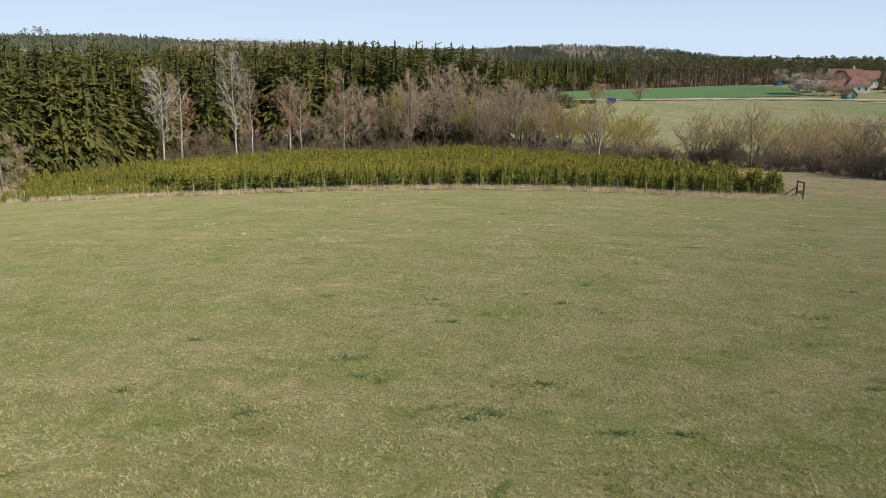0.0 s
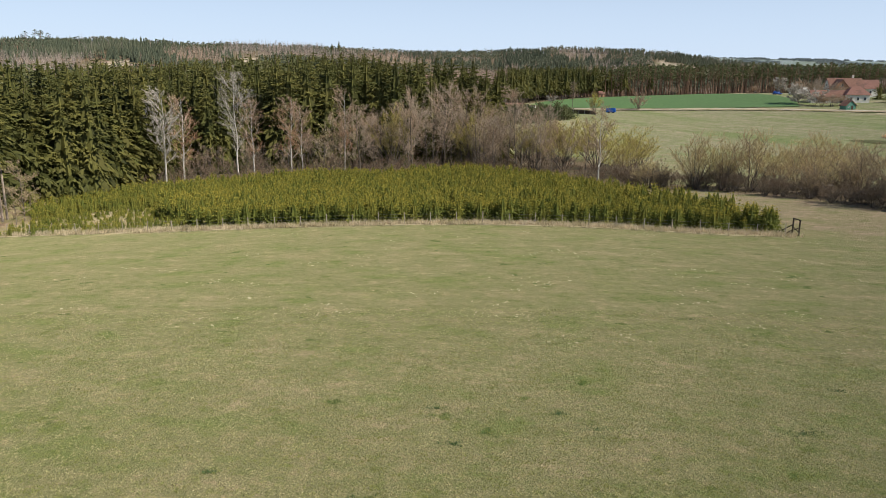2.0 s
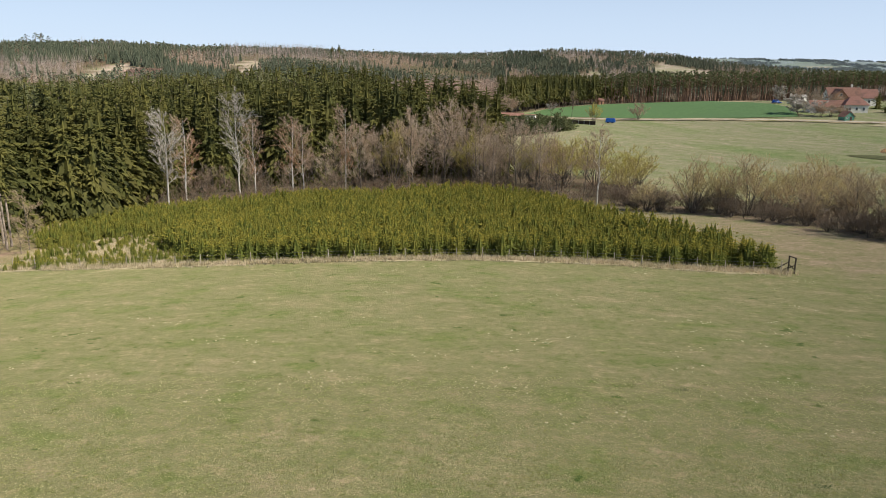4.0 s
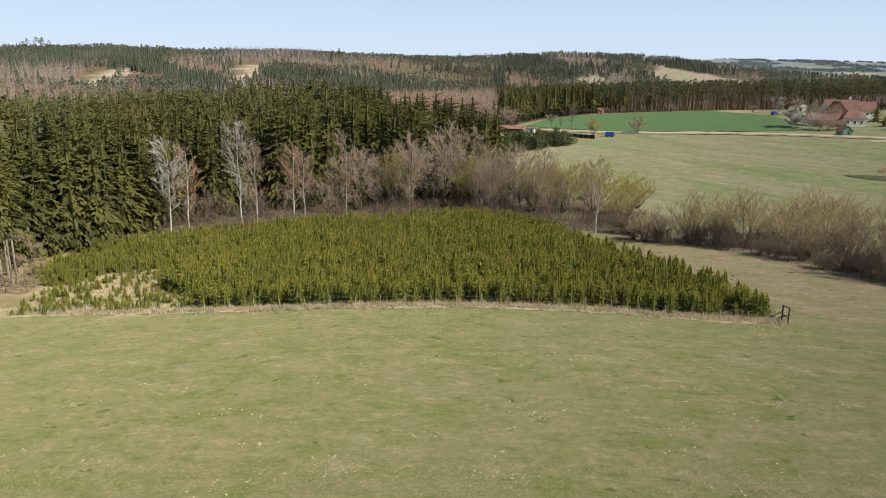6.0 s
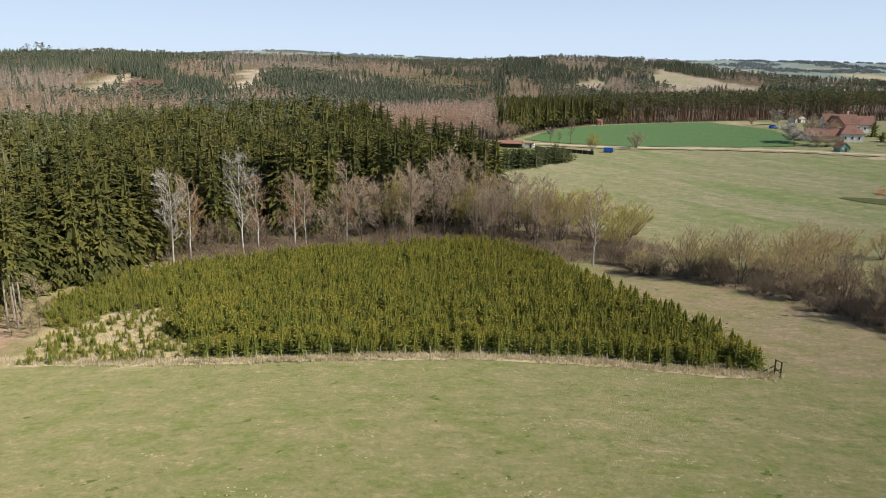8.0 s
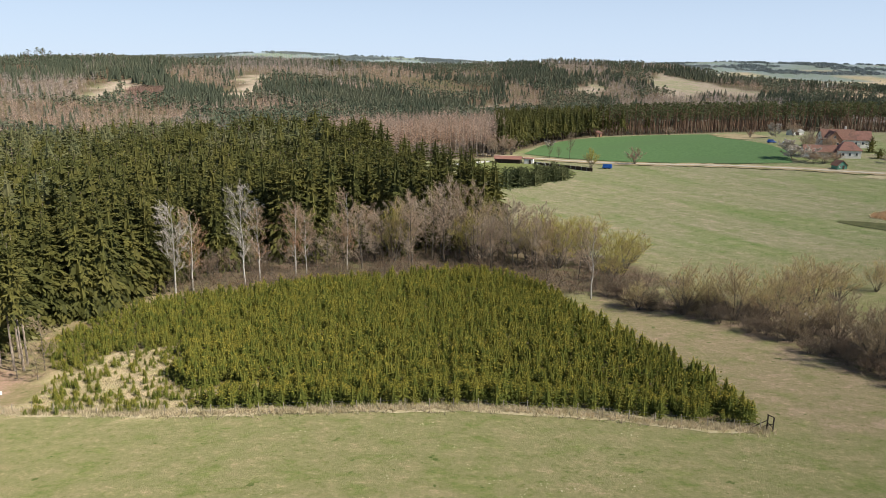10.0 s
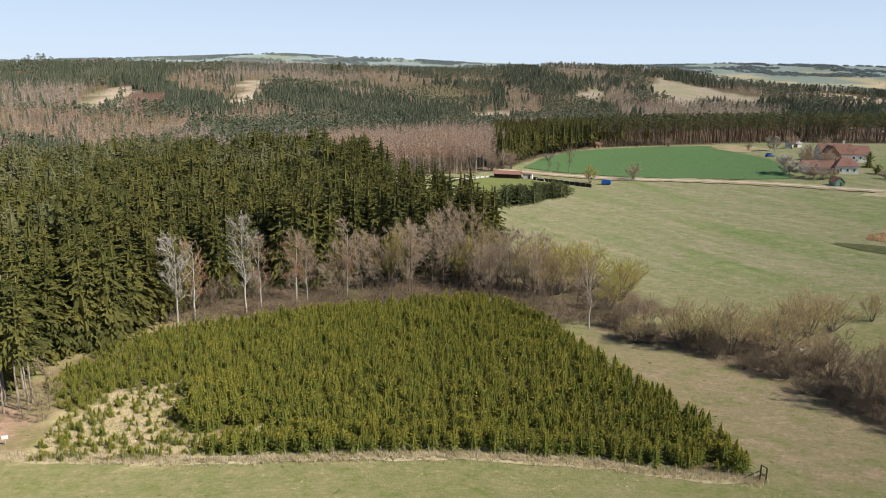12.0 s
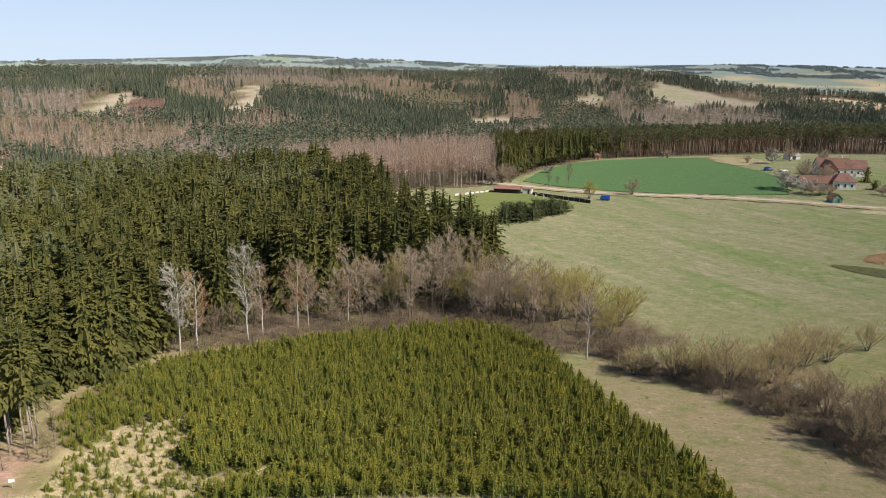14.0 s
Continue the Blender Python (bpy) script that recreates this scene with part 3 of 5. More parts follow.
def build_land():
    gx = spaced(-5600, 5600, -100, 200, 3.6, 1.055)
    gy = spaced(-900, 5600, 0, 420, 3.6, 1.05)
    X, Y = np.meshgrid(gx, gy)
    Z = ground(X, Y)
    nx, ny = len(gx), len(gy)
    idx = np.arange(nx * ny).reshape(ny, nx)
    quads = np.stack([idx[:-1, :-1], idx[:-1, 1:], idx[1:, 1:], idx[1:, :-1]], -1).reshape(-1, 4)
    me = mesh_np("ground", np.stack([X, Y, Z], -1).reshape(-1, 3), quads, [LAND], None, True)
    col = np.empty((ny, nx, 4), np.float32)
    col[..., :3] = MEADOW
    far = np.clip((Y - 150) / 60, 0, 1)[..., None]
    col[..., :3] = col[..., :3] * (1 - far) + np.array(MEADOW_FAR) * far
    slope = inside([(26, 150), (34, 108), (46, 88), (120, 60), (120, 100), (60, 118), (36, 160)], X, Y)
    col[slope, :3] = (0.24, 0.205, 0.118)
    wood = inside(SPRUCE_WOOD, X, Y) | inside(LARCH, X, Y) | inside(RIGHT_WOOD, X, Y)
    wood |= (Y > 520) & (Y < 2100) | (X < -140) & (Y > 60) | (Y > 420) & (X < 30)
    wood &= ~((X > 700) & (Y > 1500)) & (Y > 0)
    col[wood, :3] = FLOOR
    belt = inside([(-70, 158), (-50, 168), (-20, 181), (14, 184), (30, 162), (62, 170), (30, 226), (-20, 212), (-70, 190)], X, Y)
    col[belt, :3] = (0.13, 0.10, 0.065)
    brook = inside([(35, 159), (42, 147), (50, 140.5), (57, 129.5), (62, 116.5), (70, 97.5), (78, 84), (90, 88), (88, 120), (86, 150), (78, 154), (58, 150), (40, 168)], X, Y)
    col[brook, :3] = (0.19, 0.15, 0.095)
    col[inside([(-58, 96), (-62, 112), (-66, 150), (-50, 164), (-55, 176), (-80, 176), (-80, 118), (-70, 100)], X, Y), :3] = (0.22, 0.18, 0.10)
    col[inside(PLANTATION, X, Y), :3] = (0.12, 0.10, 0.05)
    op = inside(OPEN_PATCH, X, Y)
    col[op, :3] = (0.42, 0.35, 0.21)
    c = cleared(X, Y) & (Y > 400)
    col[c, :3] = (0.33, 0.275, 0.215)
    col[inside(PURPLE, X, Y), :3] = (0.24, 0.14, 0.12)
    # valley floor, greyed and blued with painted haze
    col[(X > 560) & (Y > 1500), :3] = (0.21, 0.245, 0.225)
    strip = (X > 500) & (Y > 1100) & (wave(X, Y, 260, 3) > 0.35)
    col[strip & (Y > 1700), :3] = (0.40, 0.33, 0.22)
    for poly in PALE_FIELDS:
        col[inside(poly, X, Y), :3] = (0.50, 0.39, 0.26)
    # land behind the hills, paled by haze in the cover colour
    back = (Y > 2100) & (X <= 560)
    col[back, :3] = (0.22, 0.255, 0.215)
    # wooded parts of the ridge: the strongest haze blue in the base colour
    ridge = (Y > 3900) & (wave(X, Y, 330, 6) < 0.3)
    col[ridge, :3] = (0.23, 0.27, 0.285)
    col[inside([(-95, 92), (-67, 97), (-71, 113), (-80, 119), (-110, 110)], X, Y), :3] = (0.30, 0.21, 0.15)
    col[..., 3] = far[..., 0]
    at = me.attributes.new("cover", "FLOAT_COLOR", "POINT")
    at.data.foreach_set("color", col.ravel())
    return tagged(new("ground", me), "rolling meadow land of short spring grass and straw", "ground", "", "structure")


build_land()


def drape(name, poly, step, mat, lift, label, category="field"):
    """A patch of land with its own cover, lying on the ground."""
    xs = [p[0] for p in poly]
    ys = [p[1] for p in poly]
    bm = bmesh.new()
    vs = [bm.verts.new((x, y, 0)) for x, y in poly]
    bm.faces.new(vs)
    for axis, lo, hi in ((0, min(xs), max(xs)), (1, min(ys), max(ys))):
        q = lo + step
        while q < hi:
            no = (1, 0, 0) if axis == 0 else (0, 1, 0)
            co = (q, 0, 0) if axis == 0 else (0, q, 0)
            bmesh.ops.bisect_plane(bm, geom=bm.verts[:] + bm.edges[:] + bm.faces[:], plane_co=co, plane_no=no)
            q += step
    for v in bm.verts:
        v.co.z = gz(v.co.x, v.co.y) + lift
    bm.normal_update()
    for f in bm.faces:
        if f.normal.z < 0:
            f.normal_flip()
    me = bpy.data.meshes.new(name)
    bm.to_mesh(me)
    bm.free()
    me.materials.append(mat)
    return tagged(new(name, me), label, category, "", "structure")


def ribbon(name, line, width, mat, lift, label, category="road", ragged=0.0):
    pts = along(line, 3.0)
    v, f = [], []
    for i, (x, y) in enumerate(pts):
        x1, y1 = pts[min(i + 1, len(pts) - 1)]
        x0, y0 = pts[max(i - 1, 0)]
        d = math.hypot(x1 - x0, y1 - y0)
        nx, ny = -(y1 - y0) / d, (x1 - x0) / d
        for s in (-1, -0.33, 0.33, 1):
            w = width / 2 * s + (rng.uniform(-1, 1) * ragged if abs(s) == 1 else 0)
            v.append((x + nx * w, y + ny * w, gz(x + nx * w, y + ny * w) + lift))
        if i:
            for k in range(3):
                a = (i - 1) * 4 + k
                f.append((a, a + 1, a + 5, a + 4))
    return tagged(new(name, mesh_np(name, np.array(v), np.array(f), [mat], None, True)), label, category, "", "structure")


M_CROP = surface("winter_wheat", (0.076, 0.145, 0.052), (0.102, 0.18, 0.068), 0.6, 0.9, (0.088, 0.155, 0.06), 0.03, 0.5)
M_ROAD = surface("gravel_track", (0.42, 0.37, 0.30), (0.52, 0.47, 0.39), 0.8, 0.95, (0.38, 0.32, 0.24), 0.1, 0.3)
M_VERGE = surface("dry_verge", (0.30, 0.24, 0.14), (0.40, 0.32, 0.20), 0.7, 0.95, (0.18, 0.18, 0.07), 0.12, 0.5)
M_PITCH = surface("mown_pitch", (0.145, 0.17, 0.055), (0.18, 0.195, 0.07), 0.5, 0.95, (0.13, 0.16, 0.05), 0.08, 0.3)
drape("wheat_field", GREEN_FIELD, 6.0, M_CROP, 0.25, "bright green winter wheat field beside the track")
drape("sports_ground", PITCH, 6.0, M_PITCH, 0.12, "mown grass of a small sports ground")
ribbon("verge", ROAD, 9.0, M_VERGE, 0.30, "dry grass verge along the gravel track", "verge", 1.2)
ribbon("road", ROAD, 3.0, M_ROAD, 0.36, "pale gravel farm track", "road", 0.25)

# ---- plantation of young spruces ----
R = random.Random(11)
YOUNG = [conifer(R, 10, 8, 0.36, 0.08, 2, 0.30, 0.45, 0.46, 0.012, 0.62, 0.58, 0.03, 0.6) for _ in range(5)]
YOUNG_LOW = [conifer(R, 7, 7, 0.35, 0.12, 1, 0.25, 0.55, 0.52, 0.012, 0.62, 0.52, 0.03, 0.62) for _ in range(8)]


def plantation_places():
    px, py = [], []
    for row, x in enumerate(np.arange(-75, 47, 1.5)):
        for y in np.arange(86, 190, 1.4):
            px.append(x + rng.normal(0, 0.42) + 1.2 * math.sin(y / 23.0 + x / 40.0))
            py.append(y + rng.normal(0, 0.55) + (0.7 if row % 2 else 0))
    px, py = np.array(px), np.array(py)
    keep = inside(PLANTATION, px, py) & ~inside(OPEN_PATCH, px, py) & (rng.random(len(px)) > 0.04)
    return px[keep], py[keep]


px, py = plantation_places()
ph = 2.85 + 0.35 * wave(px, py, 14, 2) + rng.normal(0, 0.42, len(px))
ph = np.clip(ph - 0.9 * np.clip((-45 - px) / 20, 0, 1), 1.3, 3.7)
front = near_line(FENCE_LINE, px, py)
order = np.argsort(front)
patterns = [plant("young_spruce", s, [M_BARK, M_YOUNG, M_SHOOT]) for s in YOUNG]
for p in patterns:
    tagged(p, "bushy young spruce with yellow-green shoots in a dense plantation", "young spruce", "young spruces of the plantation")
for k, i in enumerate(order[:280]):
    stand(patterns[k % 5], px[i], py[i], ph[i])
for p in patterns:
    drop_thing(p)
rest = order[280:]
scatter("young_spruces", YOUNG_LOW, px[rest], py[rest], ph[rest], [M_BARK, M_YOUNG, M_SHOOT], "dense rows of young yellow-green spruces", "young spruces")
n = 700
qx, qy = rng.uniform(-66, -24, n), rng.uniform(94, 129, n)
k = inside(OPEN_PATCH, qx, qy)
scatter("spruce_saplings", YOUNG_LOW, qx[k], qy[k], rng.uniform(0.7, 1.7, k.sum()), [M_BARK, M_YOUNG, M_SHOOT], "sparse small spruce saplings in dry grass", "saplings", widths=rng.uniform(1.0, 2.0, k.sum()))

# ---- woods ----
SPRUCES = [conifer(R, 20, 10, 0.185, 0.05, 5, 0.50, 0.22, 0.38, 0.010, 0.66, 2.0, 0.08, 0.62) for _ in range(6)]
SPRUCES_LOW = [conifer(R, 11, 9, 0.185, 0.34, 2, 0.55, 0.25, 0.48, 0.009, 0.66, 2.0, 0.06, 0.68) for _ in range(8)]
PINES = [pine(R, 18, 8) for _ in range(4)]


def grid_places(x0, x1, y0, y1, step):
    gx, gy = np.meshgrid(np.arange(x0, x1, step), np.arange(y0, y1, step))
    gx = gx.ravel() + rng.uniform(-0.42, 0.42, gx.size) * step
    gy = gy.ravel() + rng.uniform(-0.42, 0.42, gy.size) * step
    return gx, gy


sx, sy = grid_places(-235, 30, 90, 420, 6.3)
k = inside(SPRUCE_WOOD, sx, sy) & (sx > -0.62 * sy - 30)
sx, sy = sx[k], sy[k]
EDGE = [(-84, 119), (-86, 131), (-84, 143), (-77, 151), (-75, 160), (-70, 172), (-62, 188), (-50, 194), (-30, 199), (-14, 208), (16, 214), (16, 222), (10, 234), (3, 246), (-9, 262), (-21, 294)]
d = near_line(EDGE, sx, sy)
sh = 27.5 + 1.3 * wave(sx, sy, 40, 5) + rng.normal(0, 2.4, len(sx)) - 1.5 * (sx > 4) - 2.0 * (sx < -68) * (sy < 165) - 0.02 * np.clip(sy - 230, 0, 150)
order = np.argsort(d)
sh = np.clip(sh, 20, 30)
HIGH = [conifer(R, 15, 9, 0.13, 0.46, 3, 0.45, 0.3, 0.45, 0.009, 0.55, 2.0, 0.1, 0.4) for _ in range(3)]
patterns = [plant("spruce", s, [M_BARK_PALE, M_SPRUCE]) for s in HIGH]
for p in patterns:
    tagged(p, "tall spruce with a long bare pale trunk at the field corner", "spruce", "bare-trunked spruces at the field corner")
for j, (x, y, h) in enumerate([(-76, 115, 24), (-74, 116.3, 25), (-72.3, 116.2, 23), (-73.5, 119.5, 24), (-79, 114, 25), (-78, 119, 26), (-81, 110, 24), (-84, 115, 25), (-83, 106, 23), (-87, 104, 25), (-77, 123, 24), (-80.5, 122, 25)]):
    stand(patterns[j % 3], x, y, h)
for p in patterns:
    drop_thing(p)
k = ~((sy < 125) & (sx > -88))
sx, sy, sh, d = sx[k], sy[k], sh[k], d[k]
order = np.argsort(d)
patterns = [plant("spruce", s, [M_BARK, M_SPRUCE]) for s in SPRUCES]
for p in patterns:
    tagged(p, "tall dark green spruce at the edge of the wood", "spruce", "spruces at the edge of the wood")
corner = [(-83, 126), (-84.5, 132), (-86, 139), (-82.5, 145.5), (-78, 149), (-74.5, 153), (-75, 158.5), (-73, 163.5), (-71, 169), (-67.5, 175), (15.5, 215), (12, 213), (8.5, 212.5), (5, 211.5), (15, 220), (11, 218), (7, 217.5), (13.5, 225), (9.5, 224), (6, 222), (11, 230), (7.5, 229), (2, 214), (1, 219)]
for j, (x, y) in enumerate(corner):
    h = 24.5 + rng.normal(0, 1.0)
    stand(patterns[j % 6], x, y, h, None, 0.05, h * 1.1)
for j, i in enumerate(order[:180]):
    stand(patterns[j % 6], sx[i], sy[i], sh[i], None, 0.05, sh[i] * rng.uniform(0.85, 1.15))
for p in patterns:
    drop_thing(p)
rest = order[180:]
pale = (wave(sx[rest], sy[rest], 45, 9) + (-sx[rest] - 90) / 70 + rng.normal(0, 0.35, len(rest))) > 0.6
a = rest[~pale]
scatter("spruce_wood", SPRUCES_LOW, sx[a], sy[a], sh[a], [M_BARK, M_SPRUCE], "dense wood of tall dark spruces", "spruce wood", widths=sh[a] * rng.uniform(0.95, 1.35, len(a)))
a = rest[pale]
scatter("mixed_wood", SPRUCES_LOW + PINES[:1], sx[a], sy[a], sh[a] - 1, [M_BARK, M_SPRUCE_PALE], "dense wood of greyish green pines and spruces", "conifer wood", widths=sh[a] * rng.uniform(1.0, 1.4, len(a)))

FARC = [far_conifer(R, 4, 0.15, 5) for _ in range(6)]
FARP = [far_pine(R, 16, 0.45, 0.17) for _ in range(6)]
FARB = [far_bare(R, 30, 0.15, 0.32) for _ in range(6)]
RIDGE_CLUMPS = [far_conifer(R, 2, 0.17, 5) for _ in range(3)]
LARCHES = [far_bare(R, 60, 0.13, 0.42) for _ in range(5)]

lx, ly = grid_places(-95, 40, 365, 525, 4.0)
k = inside(LARCH, lx, ly)
scatter("larch_stand", LARCHES, lx[k], ly[k], rng.uniform(17, 22, k.sum()), [M_BARK_PALE, M_LARCH], "pinkish brown leafless larch stand with pale trunks", "larch stand", widths=rng.uniform(18, 26, k.sum()))

wx, wy = grid_places(28, 340, 390, 550, 5.4)
k = inside(RIGHT_WOOD, wx, wy)
wx, wy = wx[k], wy[k]
isp = (wx > 110 + rng.normal(0, 15, len(wx)))
scatter("pine_wood", PINES, wx[isp], wy[isp], rng.uniform(18, 22, isp.sum()), [M_BARK_RED, M_PINE], "pine wood with bare reddish trunks behind the field", "pine wood", widths=rng.uniform(19, 25, isp.sum()))
scatter("spruce_belt", SPRUCES_LOW, wx[~isp], wy[~isp], rng.uniform(17, 22, (~isp).sum()), [M_BARK, M_SPRUCE], "dark spruce belt beside the wheat field", "spruce wood")


# stands of one kind on the hills; where none is named, the woods are mixed
STANDS = [
    ("grey", [(-535, 892), (-497, 936), (-446, 956), (-416, 900), (-346, 732), (-362, 740), (-431, 712)]),
    ("conifer", [(-589, 1068), (-540, 1140), (-470, 1170), (-398, 1148), (-355, 1020), (-342, 900), (-379, 924), (-448, 968), (-525, 948)]),
    ("larch", [(-403, 1056), (-376, 1120), (-304, 1032), (-250, 868), (-319, 916), (-369, 996)]),
    ("conifer", [(-324, 872), (-265, 896), (-207, 780), (-213, 716), (-254, 740), (-288, 756)]),
    ("larch", [(-426, 704), (-356, 716), (-302, 692), (-242, 704), (-219, 620), (-225, 540), (-238, 480), (-325, 577), (-360, 590)]),
    ("conifer", [(-324, 544), (-323, 572), (-273, 543), (-231, 472), (-213, 428), (-232, 385)]),
    ("grey", [(-226, 588), (-188, 583), (-163, 502), (-186, 492)]),
    ("grey", [(-201, 471), (-186, 492), (-163, 424), (-183, 429)]),
    ("larch", [(-223, 752), (-196, 808), (-151, 800), (-134, 724), (-150, 680), (-200, 672)]),
    ("conifer", [(-258, 1036), (-184, 1068), (-132, 1040), (-91, 868), (-108, 756), (-151, 800), (-204, 840)]),
    ("pine", [(-211, 672), (-109, 760), (-23, 664), (-19, 527), (-74, 515), (-143, 532), (-188, 597)]),
    ("grey", [(-135, 588), (-94, 561), (-90, 511), (-114, 496)]),
    ("pale", [(-379, 1292), (-256, 1368), (-146, 1312), (-133, 1192), (-304, 1032)]),
    ("larch", [(-161, 1448), (-97, 1480), (-6, 1280), (-122, 1176)]),
    ("young", [(-142, 1188), (13, 1272), (31, 1180), (-121, 1084)]),
    ("red", [(-92, 1132), (31, 1180), (91, 1136), (29, 1104), (-71, 1076)]),
    ("conifer", [(-163, 940), (-65, 988), (11, 1020), (93, 1060), (83, 948), (9, 788), (-21, 600), (-105, 732)]),
    ("grey", [(53, 728), (129, 864), (115, 696), (50, 566)]),
    ("conifer", [(103, 1448), (188, 1516), (227, 1396), (271, 1300), (196, 1196), (155, 1168), (112, 1292)]),
    ("grey", [(210, 1596), (290, 1620), (330, 1480), (281, 1348), (227, 1396)]),
    ("grey", [(250, 1196), (322, 1304), (305, 1160), (174, 692), (244, 1044)]),
    ("pine", [(145, 1084), (207, 1108), (230, 984), (168, 692), (119, 580), (102, 680)]),
    ("larch", [(109, 1256), (151, 1136), (122, 912), (78, 888)]),
    ("larch", [(396, 1208), (445, 1288), (547, 1272), (473, 1096), (437, 1112)]),
    ("conifer", [(420, 1480), (455, 1500), (554, 1416), (443, 1280), (407, 1260)]),
    ("grey", [(282, 1068), (370, 1088), (436, 1008), (440, 932), (354, 844), (209, 784)]),
    ("conifer", [(493, 1144), (505, 1040), (522, 868), (423, 700), (401, 820)])]


def far_woods():
    X, Y, S = [], [], []
    y = 390.0
    while y < 2100:
        step = 5.4 + (y - 400) * 0.0055
        for x in np.arange(-0.66 * y - 40, 0.66 * y + 40, step):
            X.append(x + rng.uniform(-0.45, 0.45) * step)
            Y.append(y + rng.uniform(-0.45, 0.45) * step)
            S.append(step)
        y += step * 1.1
    X, Y, S = np.array(X), np.array(Y), np.array(S)
    k = ~cleared(X, Y) & ~inside(LARCH, X, Y) & ~inside(SPRUCE_WOOD, X, Y)
    k &= ~((X > 560) & (Y > 1480)) & ~((X > 25) & (Y < 560))
    for poly in PALE_FIELDS:
        k &= ~inside(poly, X, Y)
    X, Y, S = X[k], Y[k], S[k]
    mixed = wave(X, Y, 60, 1) + 0.3 * wave(X, Y, 22, 4) + rng.normal(0, 0.12, len(X))
    kind = np.where(mixed > 0.5, np.where(wave(X, Y, 80, 12) > 0, "larch", "grey"), np.where(wave(X, Y, 90, 21) > -0.1, "pine", "conifer")).astype("<U8")
    ex, ey = X + 9 * wave(X, Y, 16, 8), Y + 9 * wave(X, Y, 19, 9)
    for name, poly in STANDS:
        a = inside(poly, ex, ey) & (rng.random(len(X)) > 0.1)
        kind[a] = name
    h = 14.5 + 2.0 * wave(X, Y, 45, 7) + rng.normal(0, 1.3, len(X))
    h[kind == "young"] = rng.uniform(4.0, 6.0, (kind == "young").sum())
    h[kind == "red"] = rng.uniform(2.0, 3.2, (kind == "red").sum())
    h[kind == "pale"] += 4.0
    # scrub before the clear-cuts
    for poly in CLEARED:
        near = inside([(a, b - 45) for a, b in poly], X, Y)
        h[near] *= 0.4
    for kinds, name, shp, mats, label, wide in (
            (("larch",), "larch_woods", FARB, [M_BARK_PALE, M_LARCH], "leafless reddish brown larch woods on the hills", 1.4),
            (("grey",), "bare_woods", FARB, [M_BARK_PALE, M_GREYWOOD], "leafless greyish brown woods on the hills", 1.5),
            (("pale",), "pale_woods", LARCHES, [M_BARK_PALE, M_GREYWOOD], "thin tall leafless trees with pale trunks on the hill", 0.75),
            (("red",), "larch_scrub", FARB[:3], [M_BARK_GREY, M_PURPLE], "low reddish young larches between the plantations", 2.6),
            (("pine",), "pine_woods", FARP, [M_BARK_RED, M_FARPINE_HAZY], "grey-green pine woods on the hills, paled by haze in the colour", 1.35),
            (("young", "conifer"), "conifer_woods", FARC, [M_BARK, M_FARGREEN_HAZY], "dark green conifer woods on the hills, paled by haze in the colour", 1.15)):
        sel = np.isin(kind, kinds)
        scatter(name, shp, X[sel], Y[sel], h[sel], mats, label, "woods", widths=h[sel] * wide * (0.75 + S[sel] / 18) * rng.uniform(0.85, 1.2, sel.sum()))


far_woods()
gx, gy = grid_places(-395, -290, 760, 935, 2.6)
k = inside(PURPLE, gx, gy)
scatter("larch_thicket", FARB[:3], gx[k], gy[k], rng.uniform(2.5, 4.0, k.sum()), [M_BARK_GREY, M_PURPLE], "low purple-brown thicket of young larches on the hill", "thicket", widths=rng.uniform(9, 14, k.sum()))
n = 9000
rx, ry = rng.uniform(-2600, 2900, n), rng.uniform(3700, 4750, n)
k = wave(rx, ry, 240, 31) + 0.4 * wave(rx, ry, 70, 3) > 0.1
# the haze before these trees is painted into their needle colour
scatter("ridge_woods", RIDGE_CLUMPS, rx[k], ry[k], rng.uniform(9, 15, k.sum()), [M_BARK, M_RIDGE_HAZY], "woods on the distant ridge, haze-blue in their base colour", "woods", widths=rng.uniform(60, 110, k.sum()))
n = 2400
rx, ry = rng.uniform(560, 2300, n), rng.uniform(1480, 3300, n)
k = (wave(rx, ry, 140, 33) > 0.45) & (rx < 0.66 * ry)
scatter("valley_woods", RIDGE_CLUMPS + FARB[:2], rx[k], ry[k], rng.uniform(6, 11, k.sum()), [M_BARK_GREY, M_RIDGE_HAZY], "scattered copses and hedges of the distant valley, tinted with haze", "woods", widths=rng.uniform(8, 14, k.sum()))

n = 150
rx, ry = rng.uniform(-440, -215, n), rng.uniform(1370, 1500, n)
scatter("tall_larches", LARCHES, rx, ry, rng.uniform(17, 23, n), [M_BARK_PALE, M_GREYWOOD], "row of tall thin leafless trees on the skyline", "larch row", widths=rng.uniform(15, 22, n))

# ---- broadleaved belt ----
BIRCHES = [bare_tree(R, 1, 0.24, 26, 6, 7, 0.22, 1.1, 0.010, 0.0026, R.uniform(-0.10, 0.10), 0.8, sub=2) for _ in range(4)]
BROADS = [bare_tree(R, 1, 0.34, 20, 6, 7, 0.12, 0.9, 0.013, 0.0032, R.uniform(-0.08, 0.08), sub=3) for _ in range(5)]
WILLOWS = [willow_bush(R, 12, 7, 6, 7, 0.56, 0.0034, 0.011, 1.25) for _ in range(5)]
BRUSH = [bare_tree(R, 3, 0.45, 3, 3, 6, 0.1, 1.0, 0.008, 0.014, sub=0) for _ in range(4)]


def grove(name, shapes, mats, spots, label, category, group):
    pats = [plant(name, s, mats) for s in shapes]
    for p in pats:
        tagged(p, label, category, group)
    for i, (x, y, h, w) in enumerate(spots):
        stand(pats[i % len(pats)], x, y, h, None, 0.1, w)
    for p in pats:
        drop_thing(p)


